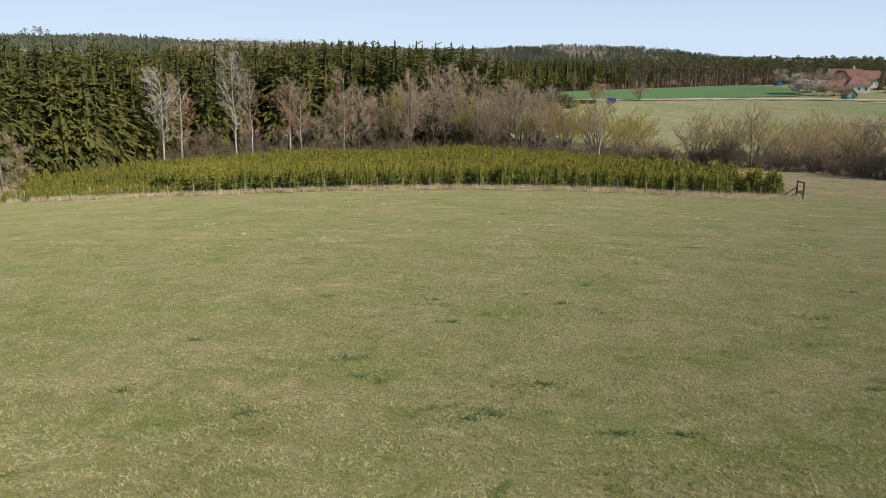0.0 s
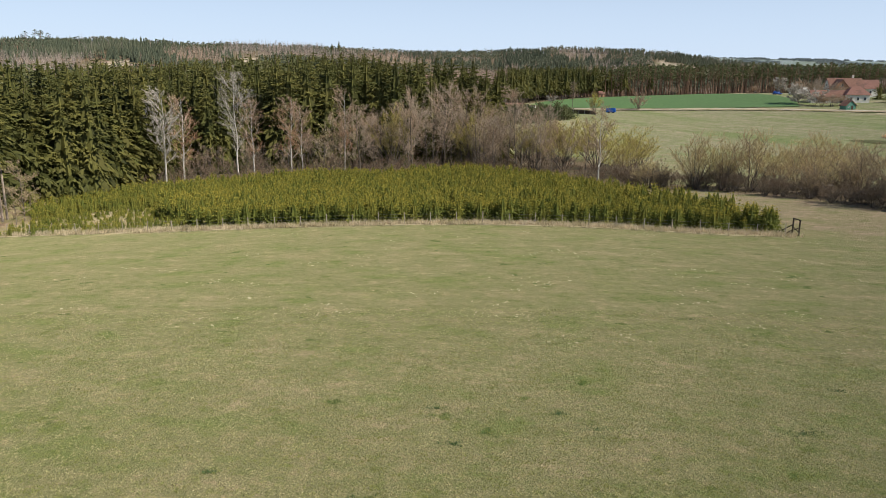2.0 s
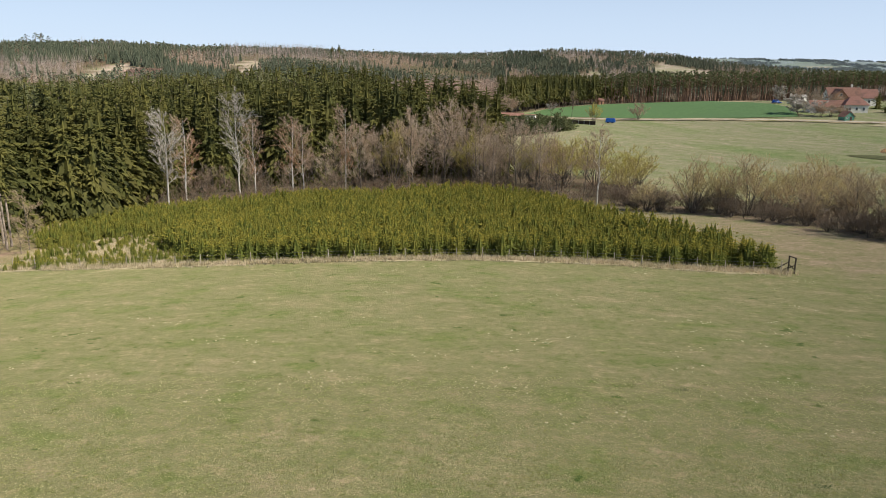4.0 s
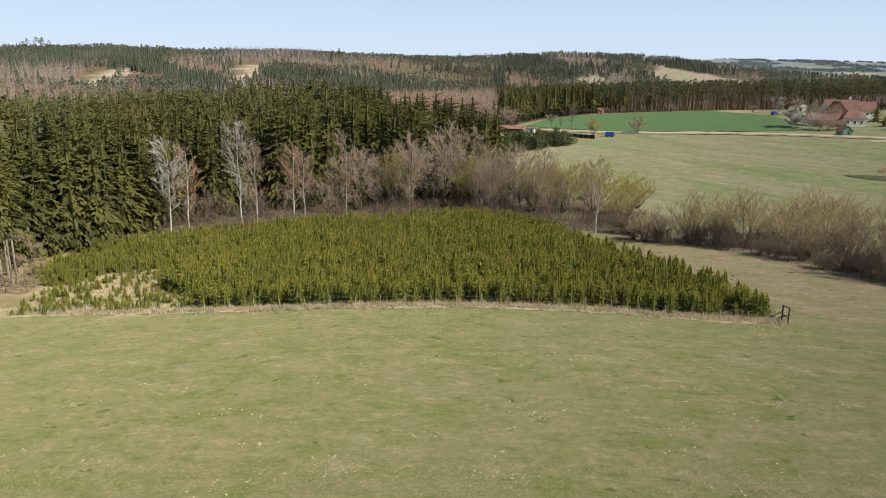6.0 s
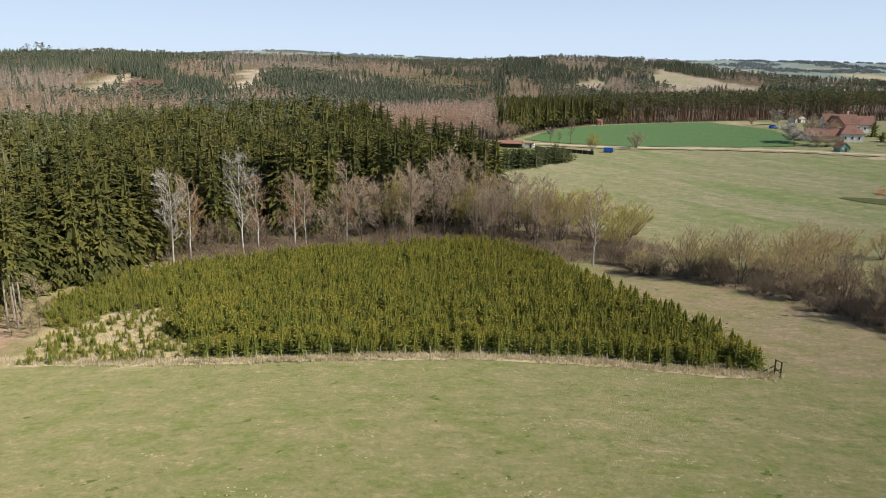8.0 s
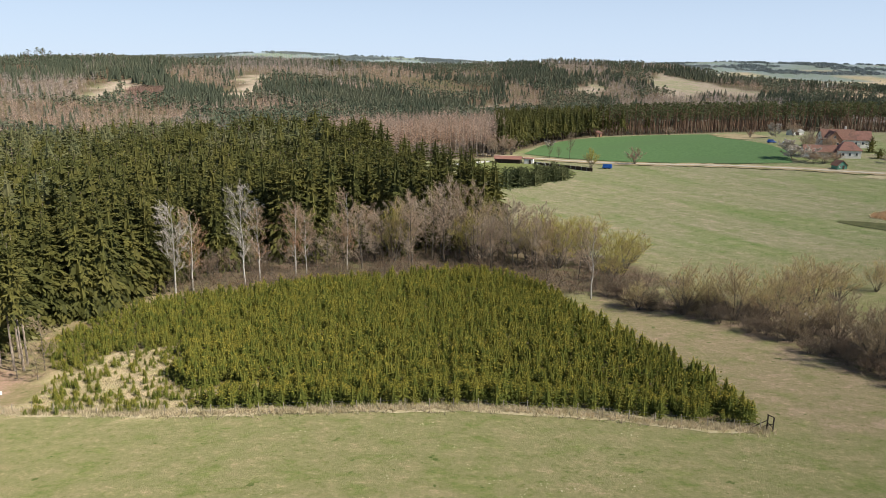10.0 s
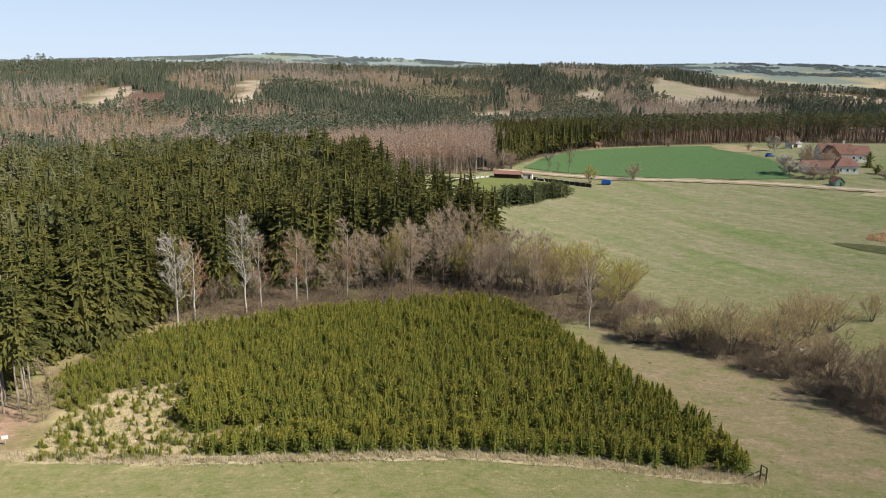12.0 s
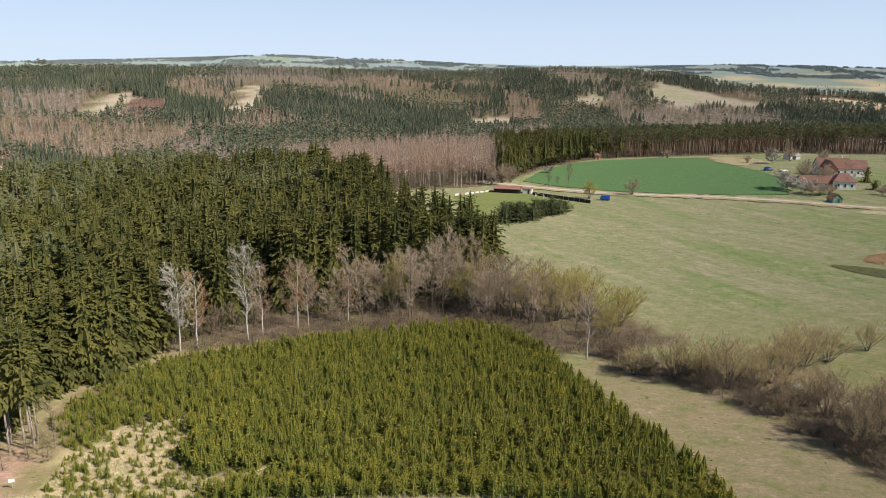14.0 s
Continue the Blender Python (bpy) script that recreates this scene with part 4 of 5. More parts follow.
grove("skyline_pine", PINES, [M_BARK_RED, M_PINE], [(-612, 1100, 23, 34), (-603, 1108, 25, 36), (-592, 1103, 24, 34), (-598, 1114, 22, 34), (-583, 1107, 20, 30), (-622, 1106, 19, 30)], "tall lone pine on the skyline", "pine", "skyline pines")
grove("skyline_spruce", SPRUCES[:2], [M_BARK, M_SPRUCE], [(-190, 1350, 27, 30), (-203, 1352, 22, 26), (-215, 1349, 17, 20)], "tall dark lone spruce on the hill", "spruce", "lone spruces on the hill")
grove("birch", BIRCHES[:2], [M_BIRCH, M_TWIG_WHITE], [(-64.3, 166.5, 21, 25), (-49.3, 173, 25, 24)], "white-trunked leafless birch with pale twigs", "birch", "birches behind the plantation")
grove("birch", BIRCHES, [M_BIRCH, M_TWIG_BIRCH], [(-60.7, 168.5, 19.5, 22), (-46.5, 177, 19, 20), (-38.5, 182, 19, 21), (-36, 184, 17, 17), (-25.8, 188, 21, 20), (34.0, 158.3, 17, 19)],
      "white-trunked leafless birch with reddish brown twigs", "birch", "birches behind the plantation")
spots = []
for i in range(48):
    x = -68 + 98 * (i + rng.random()) / 48
    y = float(np.interp(x, [-66, -50, -20, 14, 30], [170, 178, 186, 188, 173])) + rng.uniform(0, 20)
    top = float(np.interp(x, [-66, -40, -25, 0, 15, 30], [7, 8, 15, 18.5, 17, 13]))
    spots.append((x, y, top * rng.uniform(0.78, 1.15), top * rng.uniform(0.75, 1.05)))
spots += [(x, float(np.interp(x, [8, 25, 36], [187, 176, 166])) + rng.uniform(0, 14), h, h * 0.75) for x, h in zip(rng.uniform(8, 36, 16), rng.uniform(8, 15, 16))]
grove("broadleaf_tree", BROADS, [M_BARK_GREY, M_TWIG], spots, "leafless grey-brown tree in the belt before the spruces", "bare tree", "bare trees of the belt")
grove("willow", WILLOWS, [M_BARK_GREY, M_BUD], [(8, 196, 15, 13), (12, 201, 16, 13), (24, 192, 14, 14), (31, 188, 14, 15), (40, 190, 14, 17), (47, 182, 12, 14), (-14, 197, 17, 13), (22, 204, 13, 13), (34, 204, 12, 14), (41, 207, 10, 12), (29, 212, 11, 12), (42, 174, 9, 10), (52, 192, 9, 11)],
      "willow with budding yellow-green twigs", "willow", "willows of the brook")
n = 560
ux = rng.uniform(-70, 52, n)
uy = np.interp(ux, [-70, -50, -20, 14, 30, 60], [162, 168, 179.5, 183, 162, 158]) + rng.uniform(0, 1, n) ** 1.5 * 28 * np.where(ux > 30, 0.6, 1)
scatter("underwood", BRUSH, ux, uy, rng.uniform(1.6, 4.4, n), [M_BARK_GREY, M_BRUSH], "leafless brown underwood of the tree belt", "underwood")
n = 240
ux = rng.uniform(-68, 32, n)
uy = np.interp(ux, [-70, -50, -20, 14, 30, 60], [163.5, 169.5, 181.5, 184.5, 164, 160]) + rng.uniform(0, 7, n)
scatter("low_brush", BRUSH, ux, uy, rng.uniform(0.8, 2.2, n), [M_BARK_GREY, M_BRUSH], "low brown brush behind the plantation", "brush", widths=rng.uniform(2.0, 4.0, n))
BROOK = ([0, .15, .3, .45, .6, .75, .87, 1], [35, 42, 50, 57, 62, 66, 70, 77], [159, 147, 140, 129, 116, 106, 97, 84])
spots = [(42, 147.5, 7, 9), (50, 143, 11.5, 11), (54.5, 141, 11, 10), (59, 138.5, 12.5, 12), (64, 138.5, 9, 9), (69.5, 142, 10.5, 11), (75.5, 147, 11.5, 13), (82, 153, 11.5, 14), (89, 156, 9, 12),
         (63.5, 124, 6.5, 7), (67.5, 130.5, 7.5, 8), (74, 132, 8, 8), (72, 124, 10, 11), (70.5, 109, 12, 11), (75.5, 112.5, 12, 12), (79.5, 104, 12.5, 13), (84, 112, 10.5, 12), (81, 121, 9, 11), (86, 97, 12.5, 13), (102, 163, 8, 8), (93, 116, 9.5, 12), (97, 104, 10.5, 13), (88, 131, 7, 9)]
shrubs = []
for i in range(46):
    u = (i + rng.random()) / 46
    o = rng.uniform(0.5, 13) * (0.5 + min(u * 1.2, 0.7))
    shrubs.append((float(np.interp(u, BROOK[0], BROOK[1])) + o * 0.75, float(np.interp(u, BROOK[0], BROOK[2])) + o * 0.65, rng.uniform(2.8, 5.6), rng.uniform(4, 7.5)))
grove("willow", WILLOWS, [M_BARK_GREY, M_WILLOW_BROWN], [q for q in spots if q[1] < 127], "leafless brown willow beside the brook", "willow", "willows of the brook")
grove("willow", WILLOWS, [M_BARK_GREY, M_WILLOW], [q for q in spots if q[1] >= 127], "leafless willow with yellowish twigs beside the brook", "willow", "willows of the brook")
grove("brook_shrub", WILLOWS, [M_BARK_GREY, M_TWIG_DARK], shrubs, "dark leafless shrub beside the brook", "shrub", "shrubs of the brook")
n = 300
u, o = rng.random(n), rng.uniform(0.3, 13, n)
scatter("brook_underwood", BRUSH, np.interp(u, BROOK[0], BROOK[1]) + o * 0.75, np.interp(u, BROOK[0], BROOK[2]) + o * 0.65, rng.uniform(1.3, 3.2, n), [M_BARK_GREY, M_TWIG_DARK], "dark leafless underwood along the brook", "underwood")

# ---- grass, straw and dry verges ----
BLADES = [tuft(R, 4, 0.7, 0.11) for _ in range(8)]
n = 75000
gy = 7 + 38 * rng.random(n) ** 1.35
gx = rng.uniform(-0.70, 0.70, n) * (gy + 3)
scatter("grass_tufts", BLADES, gx, gy, rng.uniform(0.03, 0.075, n) * (1 + 0.4 * wave(gx, gy, 2.5, 3)), [M_BLADE], "short green and straw-coloured meadow grass", "grass", 0.005, 0.1, rng.uniform(0.07, 0.14, n))
M_STRAW = foliage("pale_straw", (0.55, 0.50, 0.34), (0.68, 0.62, 0.45), (0.50, 0.42, 0.26), 2.0, 0.2)
cx, cy = rng.uniform(-45, 45, 80), rng.uniform(36, 88, 80)
cx[:7], cy[:7] = (2.3, 3.3, 5.0, -1.6, -5.9, 4.9, -5.0), (42.9, 46.4, 42.4, 49.4, 43.9, 50.4, 50.4)
gx = np.repeat(cx, 7) + rng.normal(0, 0.8, 80 * 7)
gy = np.repeat(cy, 7) + rng.normal(0, 0.6, 80 * 7)
scatter("straw_litter", [tuft(R, 5, 1.6, 0.35) for _ in range(5)], gx, gy, rng.uniform(0.03, 0.07, len(gx)), [M_STRAW], "pale straw litter lying on the meadow", "straw", 0.005, 0.1, rng.uniform(0.06, 0.16, len(gx)))
DRYS = [tuft(R, 9, 0.55, 0.05) for _ in range(6)]
M_DRYGROUND = surface("dry_grass_mat", (0.33, 0.285, 0.17), (0.46, 0.40, 0.27), 2.5, 0.95, (0.28, 0.25, 0.12), 0.5, 0.8)
ribbon("dry_verge", [(x, y - 0.1) for x, y in FENCE_LINE], 2.3, M_DRYGROUND, 0.06, "pale matted dry grass under the fence", "verge", 0.7)
pts = np.array(along(FENCE_LINE, 0.032))
gx = pts[:, 0] + rng.normal(0, 0.1, len(pts))
gy = pts[:, 1] + rng.normal(0.0, 0.75, len(pts))
scatter("dry_fence_grass", DRYS, gx, gy, rng.uniform(0.3, 0.95, len(gx)), [M_DRY], "tall pale dry grass along the fence", "dry grass", 0.02, 0.15, rng.uniform(0.35, 0.8, len(gx)))
gx, gy = rng.uniform(-67, -23, 9000), rng.uniform(92, 130, 9000)
k = inside(OPEN_PATCH, gx, gy)
scatter("dry_patch_grass", DRYS, gx[k], gy[k], rng.uniform(0.2, 0.55, k.sum()), [M_DRY], "tall pale dry grass between the saplings", "dry grass", 0.02, 0.15, rng.uniform(0.4, 0.9, k.sum()))
gx, gy = rng.uniform(-74, 30, 6000), rng.uniform(110, 192, 6000)
k = (near_line([(-66, 132), (-66, 146), (-60, 163), (-44, 172), (-22, 181), (6, 184.5), (16, 183), (27, 168)], gx, gy) < 2.2)
scatter("dry_edge_grass", DRYS, gx[k], gy[k], rng.uniform(0.25, 0.7, k.sum()), [M_DRY], "pale dry grass strip behind the plantation", "dry grass", 0.02, 0.15, rng.uniform(0.4, 0.9, k.sum()))


# ---- built things ----
def link(name, bm, mat, parent=None, label="", smooth=False):
    me = bpy.data.meshes.new(name)
    bm.normal_update()
    bm.to_mesh(me)
    bm.free()
    me.materials.append(mat)
    if smooth:
        me.polygons.foreach_set("use_smooth", np.ones(len(me.polygons), bool))
    ob = new(name, me)
    if parent is not None:
        ob.parent = parent
    if label:
        tagged(ob, label)
    return ob


def box(name, size, at, mat, parent=None, label="", bevel=0.02, turn=(0, 0, 0)):
    bm = bmesh.new()
    bmesh.ops.create_cube(bm, size=1.0)
    bmesh.ops.scale(bm, vec=size, verts=bm.verts)
    if bevel:
        bmesh.ops.bevel(bm, geom=bm.edges[:], offset=bevel, segments=1, affect="EDGES")
    bm.transform(pose(*at, *turn))
    return link(name, bm, mat, parent, label)


def beam(name, a, b, r, mat, parent=None, sides=6, label="", flat=1.0, taper=0.9):
    a, b = Vector(a), Vector(b)
    bm = bmesh.new()
    bmesh.ops.create_cone(bm, cap_ends=True, segments=sides, radius1=r, radius2=r * taper, depth=(b - a).length)
    bm.transform(Matrix.Translation((a + b) / 2) @ (b - a).to_track_quat("Z", "Y").to_matrix().to_4x4() @ Matrix.Diagonal((1, flat, 1, 1)))
    return link(name, bm, mat, parent, label)


def thing(name, x, y, turn, label, category, group="", lift=0.0):
    ob = new(name)
    ob.matrix_basis = pose(x, y, gz(x, y) + lift, 0, 0, turn)
    return tagged(ob, label, category, group)


def fence():
    root = tagged(new("game_fence"), "low wire game fence on weathered wooden posts", "fence")
    pts = along(FENCE_LINE, 3.4)
    tops = []
    for i, (x, y) in enumerate(pts):
        z = gz(x, y)
        h = 1.5 + rng.uniform(-0.15, 0.15)
        lx, ly = rng.normal(0, 0.06), rng.normal(0, 0.06)
        pale = i % 6 == 3
        beam("post", (x, y, z - 0.3), (x + lx, y + ly, z + h), 0.085 if pale else 0.06, M_POST, root, 7, "pale split post" if pale else "")
        tops.append((x, y, z, lx, ly))
    for k, hh in enumerate((0.25, 0.55, 0.9, 1.3)):
        s = Shape()
        s.tube([(x + lx * hh / 1.5, y - 0.07, z + hh) for x, y, z, lx, ly in tops], [0.006] * len(tops), 3, 0)
        v, f, _ = s.arrays()
        w = new("wire", mesh_np("wire", v, f, [M_WIRE]))
        w.parent = root


M_WIRE = surface("galvanised_wire", (0.35, 0.35, 0.34), (0.45, 0.45, 0.44), 20, 0.5, None, 0.3, 0.0, 0.8)
fence()


def corner_frame():
    o = thing("fence_corner_frame", 42.9, 87.1, 0, "dark timber corner frame with a diagonal brace at the fence end", "fence frame")
    for x, y, h in ((0.0, 0.0, 2.1), (0.55, -0.55, 1.95)):
        box("post", (0.15, 0.15, h + 0.4), (x, y, h / 2 - 0.2), M_POST_DARK, o)
    beam("top_rail", (-0.08, 0.08, 2.15), (0.62, -0.62, 1.97), 0.08, M_POST_DARK, o)
    beam("rail", (0.0, 0.0, 0.6), (0.55, -0.55, 1.1), 0.06, M_POST_DARK, o)
    beam("rail", (0.0, 0.0, 1.1), (0.55, -0.55, 0.5), 0.06, M_POST_DARK, o)
    beam("brace", (-0.05, 0.0, 1.35), (-2.0, 0.2, 0.15), 0.07, M_POST_DARK, o)
    beam("brace", (-0.05, 0.0, 0.7), (-1.0, 0.1, 0.05), 0.05, M_POST_DARK, o)


corner_frame()
M_WHITE = surface("white_plaster", (0.72, 0.70, 0.66), (0.80, 0.78, 0.74), 0.8, 0.85, (0.60, 0.57, 0.52), 0.4, 0.2)
M_TILE = surface("red_roof_tiles", (0.29, 0.15, 0.115), (0.36, 0.19, 0.15), 1.6, 0.8, (0.23, 0.13, 0.105), 0.35, 0.5)
M_TILE_OLD = surface("old_brown_roof_tiles", (0.26, 0.14, 0.105), (0.34, 0.19, 0.14), 1.6, 0.85, (0.20, 0.12, 0.095), 0.35, 0.5)
M_BRICK = surface("orange_brick", (0.42, 0.24, 0.15), (0.52, 0.31, 0.20), 2.0, 0.85, None, 0.3, 0.4)
M_DARKBOARD = surface("dark_stained_boards", (0.05, 0.035, 0.028), (0.09, 0.06, 0.048), 3.0, 0.7)
M_GREENBOARD = surface("green_painted_boards", (0.10, 0.26, 0.20), (0.14, 0.32, 0.25), 3.0, 0.7)
M_PANE = surface("window_glass", (0.04, 0.05, 0.06), (0.06, 0.07, 0.08), 2.0, 0.15, None, 0.3, 0.0)
M_BLUE = surface("blue_tarpaulin", (0.02, 0.09, 0.35), (0.03, 0.13, 0.45), 1.5, 0.45)
M_CARWHITE = surface("white_car_paint", (0.78, 0.78, 0.78), (0.82, 0.82, 0.82), 1.0, 0.3, None, 0.3, 0.0)
M_CARBLUE = surface("blue_car_paint", (0.02, 0.07, 0.30), (0.025, 0.09, 0.36), 1.0, 0.3, None, 0.3, 0.0)
M_TYRE = surface("tyre_rubber", (0.02, 0.02, 0.02), (0.03, 0.03, 0.03), 8.0, 0.9)
M_CONCRETE = surface("grey_roofing_sheet", (0.38, 0.37, 0.35), (0.48, 0.47, 0.45), 1.2, 0.8)
M_WHITEBOARD = surface("white_painted_boards", (0.76, 0.75, 0.72), (0.82, 0.81, 0.78), 2.0, 0.6)
M_REDBOARD = surface("red_white_board", (0.55, 0.25, 0.20), (0.62, 0.30, 0.24), 2.0, 0.6)


def gable_roof(name, lx, ly, eave, ridge, mat, parent, hip=0.0, over=0.45, thick=0.22, label=""):
    """A roof with its ridge along x; hip: metres by which the ridge stops short of each end."""
    bm = bmesh.new()
    a, b = lx / 2 + over, ly / 2 + over
    drop = over * (ridge - eave) / (ly / 2)
    rows = []
    for dz in (0.0, -thick):
        rows.append([bm.verts.new(p) for p in ((-a, -b, eave - drop + dz), (a, -b, eave - drop + dz), (a, b, eave - drop + dz), (-a, b, eave - drop + dz), (-a + hip, 0, ridge + dz), (a - hip, 0, ridge + dz))])
    u, w = rows
    for q, flip in ((u, False), (w, True)):
        for ids in ((0, 1, 5, 4), (2, 3, 4, 5)):
            bm.faces.new([q[i] for i in (ids[::-1] if flip else ids)])
        if hip:
            for ids in ((1, 2, 5), (3, 0, 4)):
                bm.faces.new([q[i] for i in (ids[::-1] if flip else ids)])
    edge = (0, 1, 2, 3) if hip else (0, 1, 5, 2, 3, 4)
    for i, j in zip(edge, edge[1:] + edge[:1]):
        bm.faces.new((u[j], u[i], w[i], w[j]))
    return link(name, bm, mat, parent, label)


def walls(lx, ly, eave, ridge, mat, parent, gable=True, name="wall"):
    """Solid body of a house with pointed gables."""
    bm = bmesh.new()
    a, b = lx / 2, ly / 2
    lo = [bm.verts.new(p) for p in ((-a, -b, -1.2), (a, -b, -1.2), (a, b, -1.2), (-a, b, -1.2))]
    hi = [bm.verts.new(p) for p in ((-a, -b, eave), (a, -b, eave), (a, b, eave), (-a, b, eave))]
    bm.faces.new(lo[::-1])
    for i in (0, 2):
        bm.faces.new((lo[i], lo[i + 1], hi[i + 1], hi[i]))
    if gable:
        g = [bm.verts.new((a, 0, ridge - 0.25)), bm.verts.new((-a, 0, ridge - 0.25))]
        bm.faces.new((lo[1], lo[2], hi[2], g[0], hi[1]))
        bm.faces.new((lo[3], lo[0], hi[0], g[1], hi[3]))
        bm.faces.new((hi[0], hi[1], g[0], g[1]))
        bm.faces.new((hi[2], hi[3], g[1], g[0]))
    else:
        bm.faces.new((lo[1], lo[2], hi[2], hi[1]))
        bm.faces.new((lo[3], lo[0], hi[0], hi[3]))
        bm.faces.new(hi)
    return link(name, bm, mat, parent)


def window(x, y, z, w, h, parent, side="y"):
    """A framed pane standing slightly proud of the wall; side: the wall's normal axis."""
    t = 0.12
    size = (w, t, h) if side == "y" else (t, w, h)
    fr = box("window", size, (x, y, z), M_WHITEBOARD, parent, "", 0.02)
    size = (w - 0.22, t + 0.04, h - 0.22) if side == "y" else (t + 0.04, w - 0.22, h - 0.22)
    box("pane", size, (x, y, z), M_PANE, fr, "", 0.0)


def farmhouse():
    o = thing("farmhouse", 209.5, 384, -8, "large farmhouse with brown and red tiled roofs and a brick gable", "house")
    walls(16, 10, 4.6, 9.2, M_WHITE, o).matrix_basis = pose(-3, 0, 0)
    gable_roof("roof", 16, 10, 4.6, 9.2, M_TILE_OLD, o, label="weathered brown tile roof").matrix_basis = pose(-3, 0, 0)
    walls(8, 9, 4.4, 8.3, M_WHITE, o, name="annex_wall").matrix_basis = pose(9.2, 0, 0)
    gable_roof("annex_roof", 8, 9, 4.4, 8.4, M_TILE, o, label="newer red tile roof").matrix_basis = pose(9.4, 0, 0)
    box("chimney", (0.8, 0.8, 2.2), (1.5, 0.8, 9.6), M_WHITE, o)
    link_wing(o, -7.0, -5.5)
    for i in range(4):
        window(-1 + i * 3.2, -5.05, 2.3, 1.2, 1.5, o)
    window(-11.05, 0, 2.3, 1.2, 1.5, o, "x")
    window(-11.05, 0, 5.6, 1.0, 1.2, o, "x")


def link_wing(parent, x, y):
    """Cross gable of the farmhouse with an orange brick front."""
    lx, ly, eave, ridge = 7.5, 8.0, 4.4, 8.6
    body = walls(ly, lx, eave, ridge, M_BRICK, parent, True, "brick_wing")
    body.matrix_basis = pose(x, y, 0, 0, 0, 90)
    roof = gable_roof("wing_roof", ly, lx, eave, ridge, M_TILE_OLD, parent)
    roof.matrix_basis = pose(x, y, 0, 0, 0, 90)
    for i in (-1, 1):
        window(x + i * 1.8, y - 4.05, 2.2, 1.1, 1.4, parent)
    window(x, y - 4.05, 5.6, 1.1, 1.3, parent)
    return body


farmhouse()


def white_house():
    o = thing("white_cottage", 195.5, 352, -12, "white plastered cottage with a hipped red tile roof", "house")
    walls(10, 9, 4.0, 7.2, M_WHITE, o, False)
    gable_roof("roof", 10, 9, 4.0, 7.4, M_TILE, o, 3.6, 0.5)
    for i in range(3):
        window(-3 + i * 3, -4.55, 1.7, 1.1, 1.5, o)
    for i in range(2):
        window(5.05, -2 + i * 3.6, 1.7, 1.1, 1.5, o, "x")
    box("door", (1.1, 0.14, 2.1), (-4.2, -4.55, 0.9), M_DARKBOARD, o)
    b = thing("outbuilding", 184, 356, -12, "low farm outbuilding with an old red tile roof", "outbuilding")
    walls(15, 7, 2.8, 5.4, M_WHITE, b)
    gable_roof("roof", 15, 7, 2.8, 5.6, M_TILE_OLD, b)
    for i in range(3):
        window(-5 + i * 4.5, -3.55, 1.5, 1.0, 0.9, b)
    box("door", (1.6, 0.14, 2.1), (6.0, -3.55, 0.9), M_DARKBOARD, b)


white_house()


def garden_hut():
    o = thing("garden_hut", 176.5, 322.5, 8, "small green boarded hut with a steep tiled roof beside the track", "hut")
    walls(4.2, 4.6, 2.2, 4.1, M_GREENBOARD, o).matrix_basis = pose(0, 0, 0, 0, 0, 90)
    gable_roof("roof", 4.2, 4.6, 2.2, 4.2, M_TILE_OLD, o, 0, 0.4, 0.15).matrix_basis = pose(0, 0, 0, 0, 0, 90)
    for i in range(9):
        box("batten", (0.06, 0.06, 2.5), (-2.1 + 0.525 * i, -2.13, 1.0), M_GREENBOARD, o, "", 0.0)
    box("door", (0.95, 0.1, 1.9), (0.6, -2.14, 0.95), M_DARKBOARD, o)
    window(-1.1, -2.14, 1.4, 0.7, 0.7, o)


garden_hut()


def car(x, y, turn, paint, label, tall=1.45, length=4.3):
    o = thing("car", x, y, turn, label, "car", "", 0.05)
    bm = bmesh.new()
    half = length / 2
    outline = [(-half, 0.35), (-half, 0.85), (-half * 0.93, 0.95), (-half * 0.78, tall), (half * 0.25, tall), (half * 0.5, 0.98), (half * 0.95, 0.82), (half, 0.6), (half, 0.35)]
    left = [bm.verts.new((a, -0.85 + (0.12 if z > 1.0 else 0), z)) for a, z in outline]
    right = [bm.verts.new((a, 0.85 - (0.12 if z > 1.0 else 0), z)) for a, z in outline]
    bm.faces.new(left[::-1])
    bm.faces.new(right)
    for i in range(len(outline)):
        j = (i + 1) % len(outline)
        bm.faces.new((left[i], left[j], right[j], right[i]))
    bmesh.ops.recalc_face_normals(bm, faces=bm.faces)
    bmesh.ops.bevel(bm, geom=bm.edges[:], offset=0.05, segments=2, affect="EDGES")
    link("body", bm, paint, o, "", True)
    for sy in (-0.76, 0.76):
        box("side_window", (length * 0.42, 0.06, tall - 1.08), (-length * 0.12, sy, 1.0 + (tall - 1.0) / 2), M_PANE, o, "", 0.01)
    box("windscreen", (0.05, 1.3, tall - 0.98), (half * 0.385, 0, (tall + 0.98) / 2), M_PANE, o, "", 0.01, (0, -32, 0))
    for wx in (-length * 0.3, length * 0.3):
        for sy in (-0.82, 0.82):
            t = beam("wheel", (wx, sy - 0.1, 0.3), (wx, sy + 0.1, 0.3), 0.31, M_TYRE, o, 14, "", 1.0, 1.0)
            beam("rim", (wx, sy - 0.11, 0.3), (wx, sy + 0.11, 0.3), 0.17, M_CONCRETE, t, 10, "", 1.0, 1.0)


car(186, 395, 12, M_CARWHITE, "white hatchback parked on the farm's grass")
car(180, 400, 5, M_CARBLUE, "dark blue van parked beside the field", 2.0, 4.8)


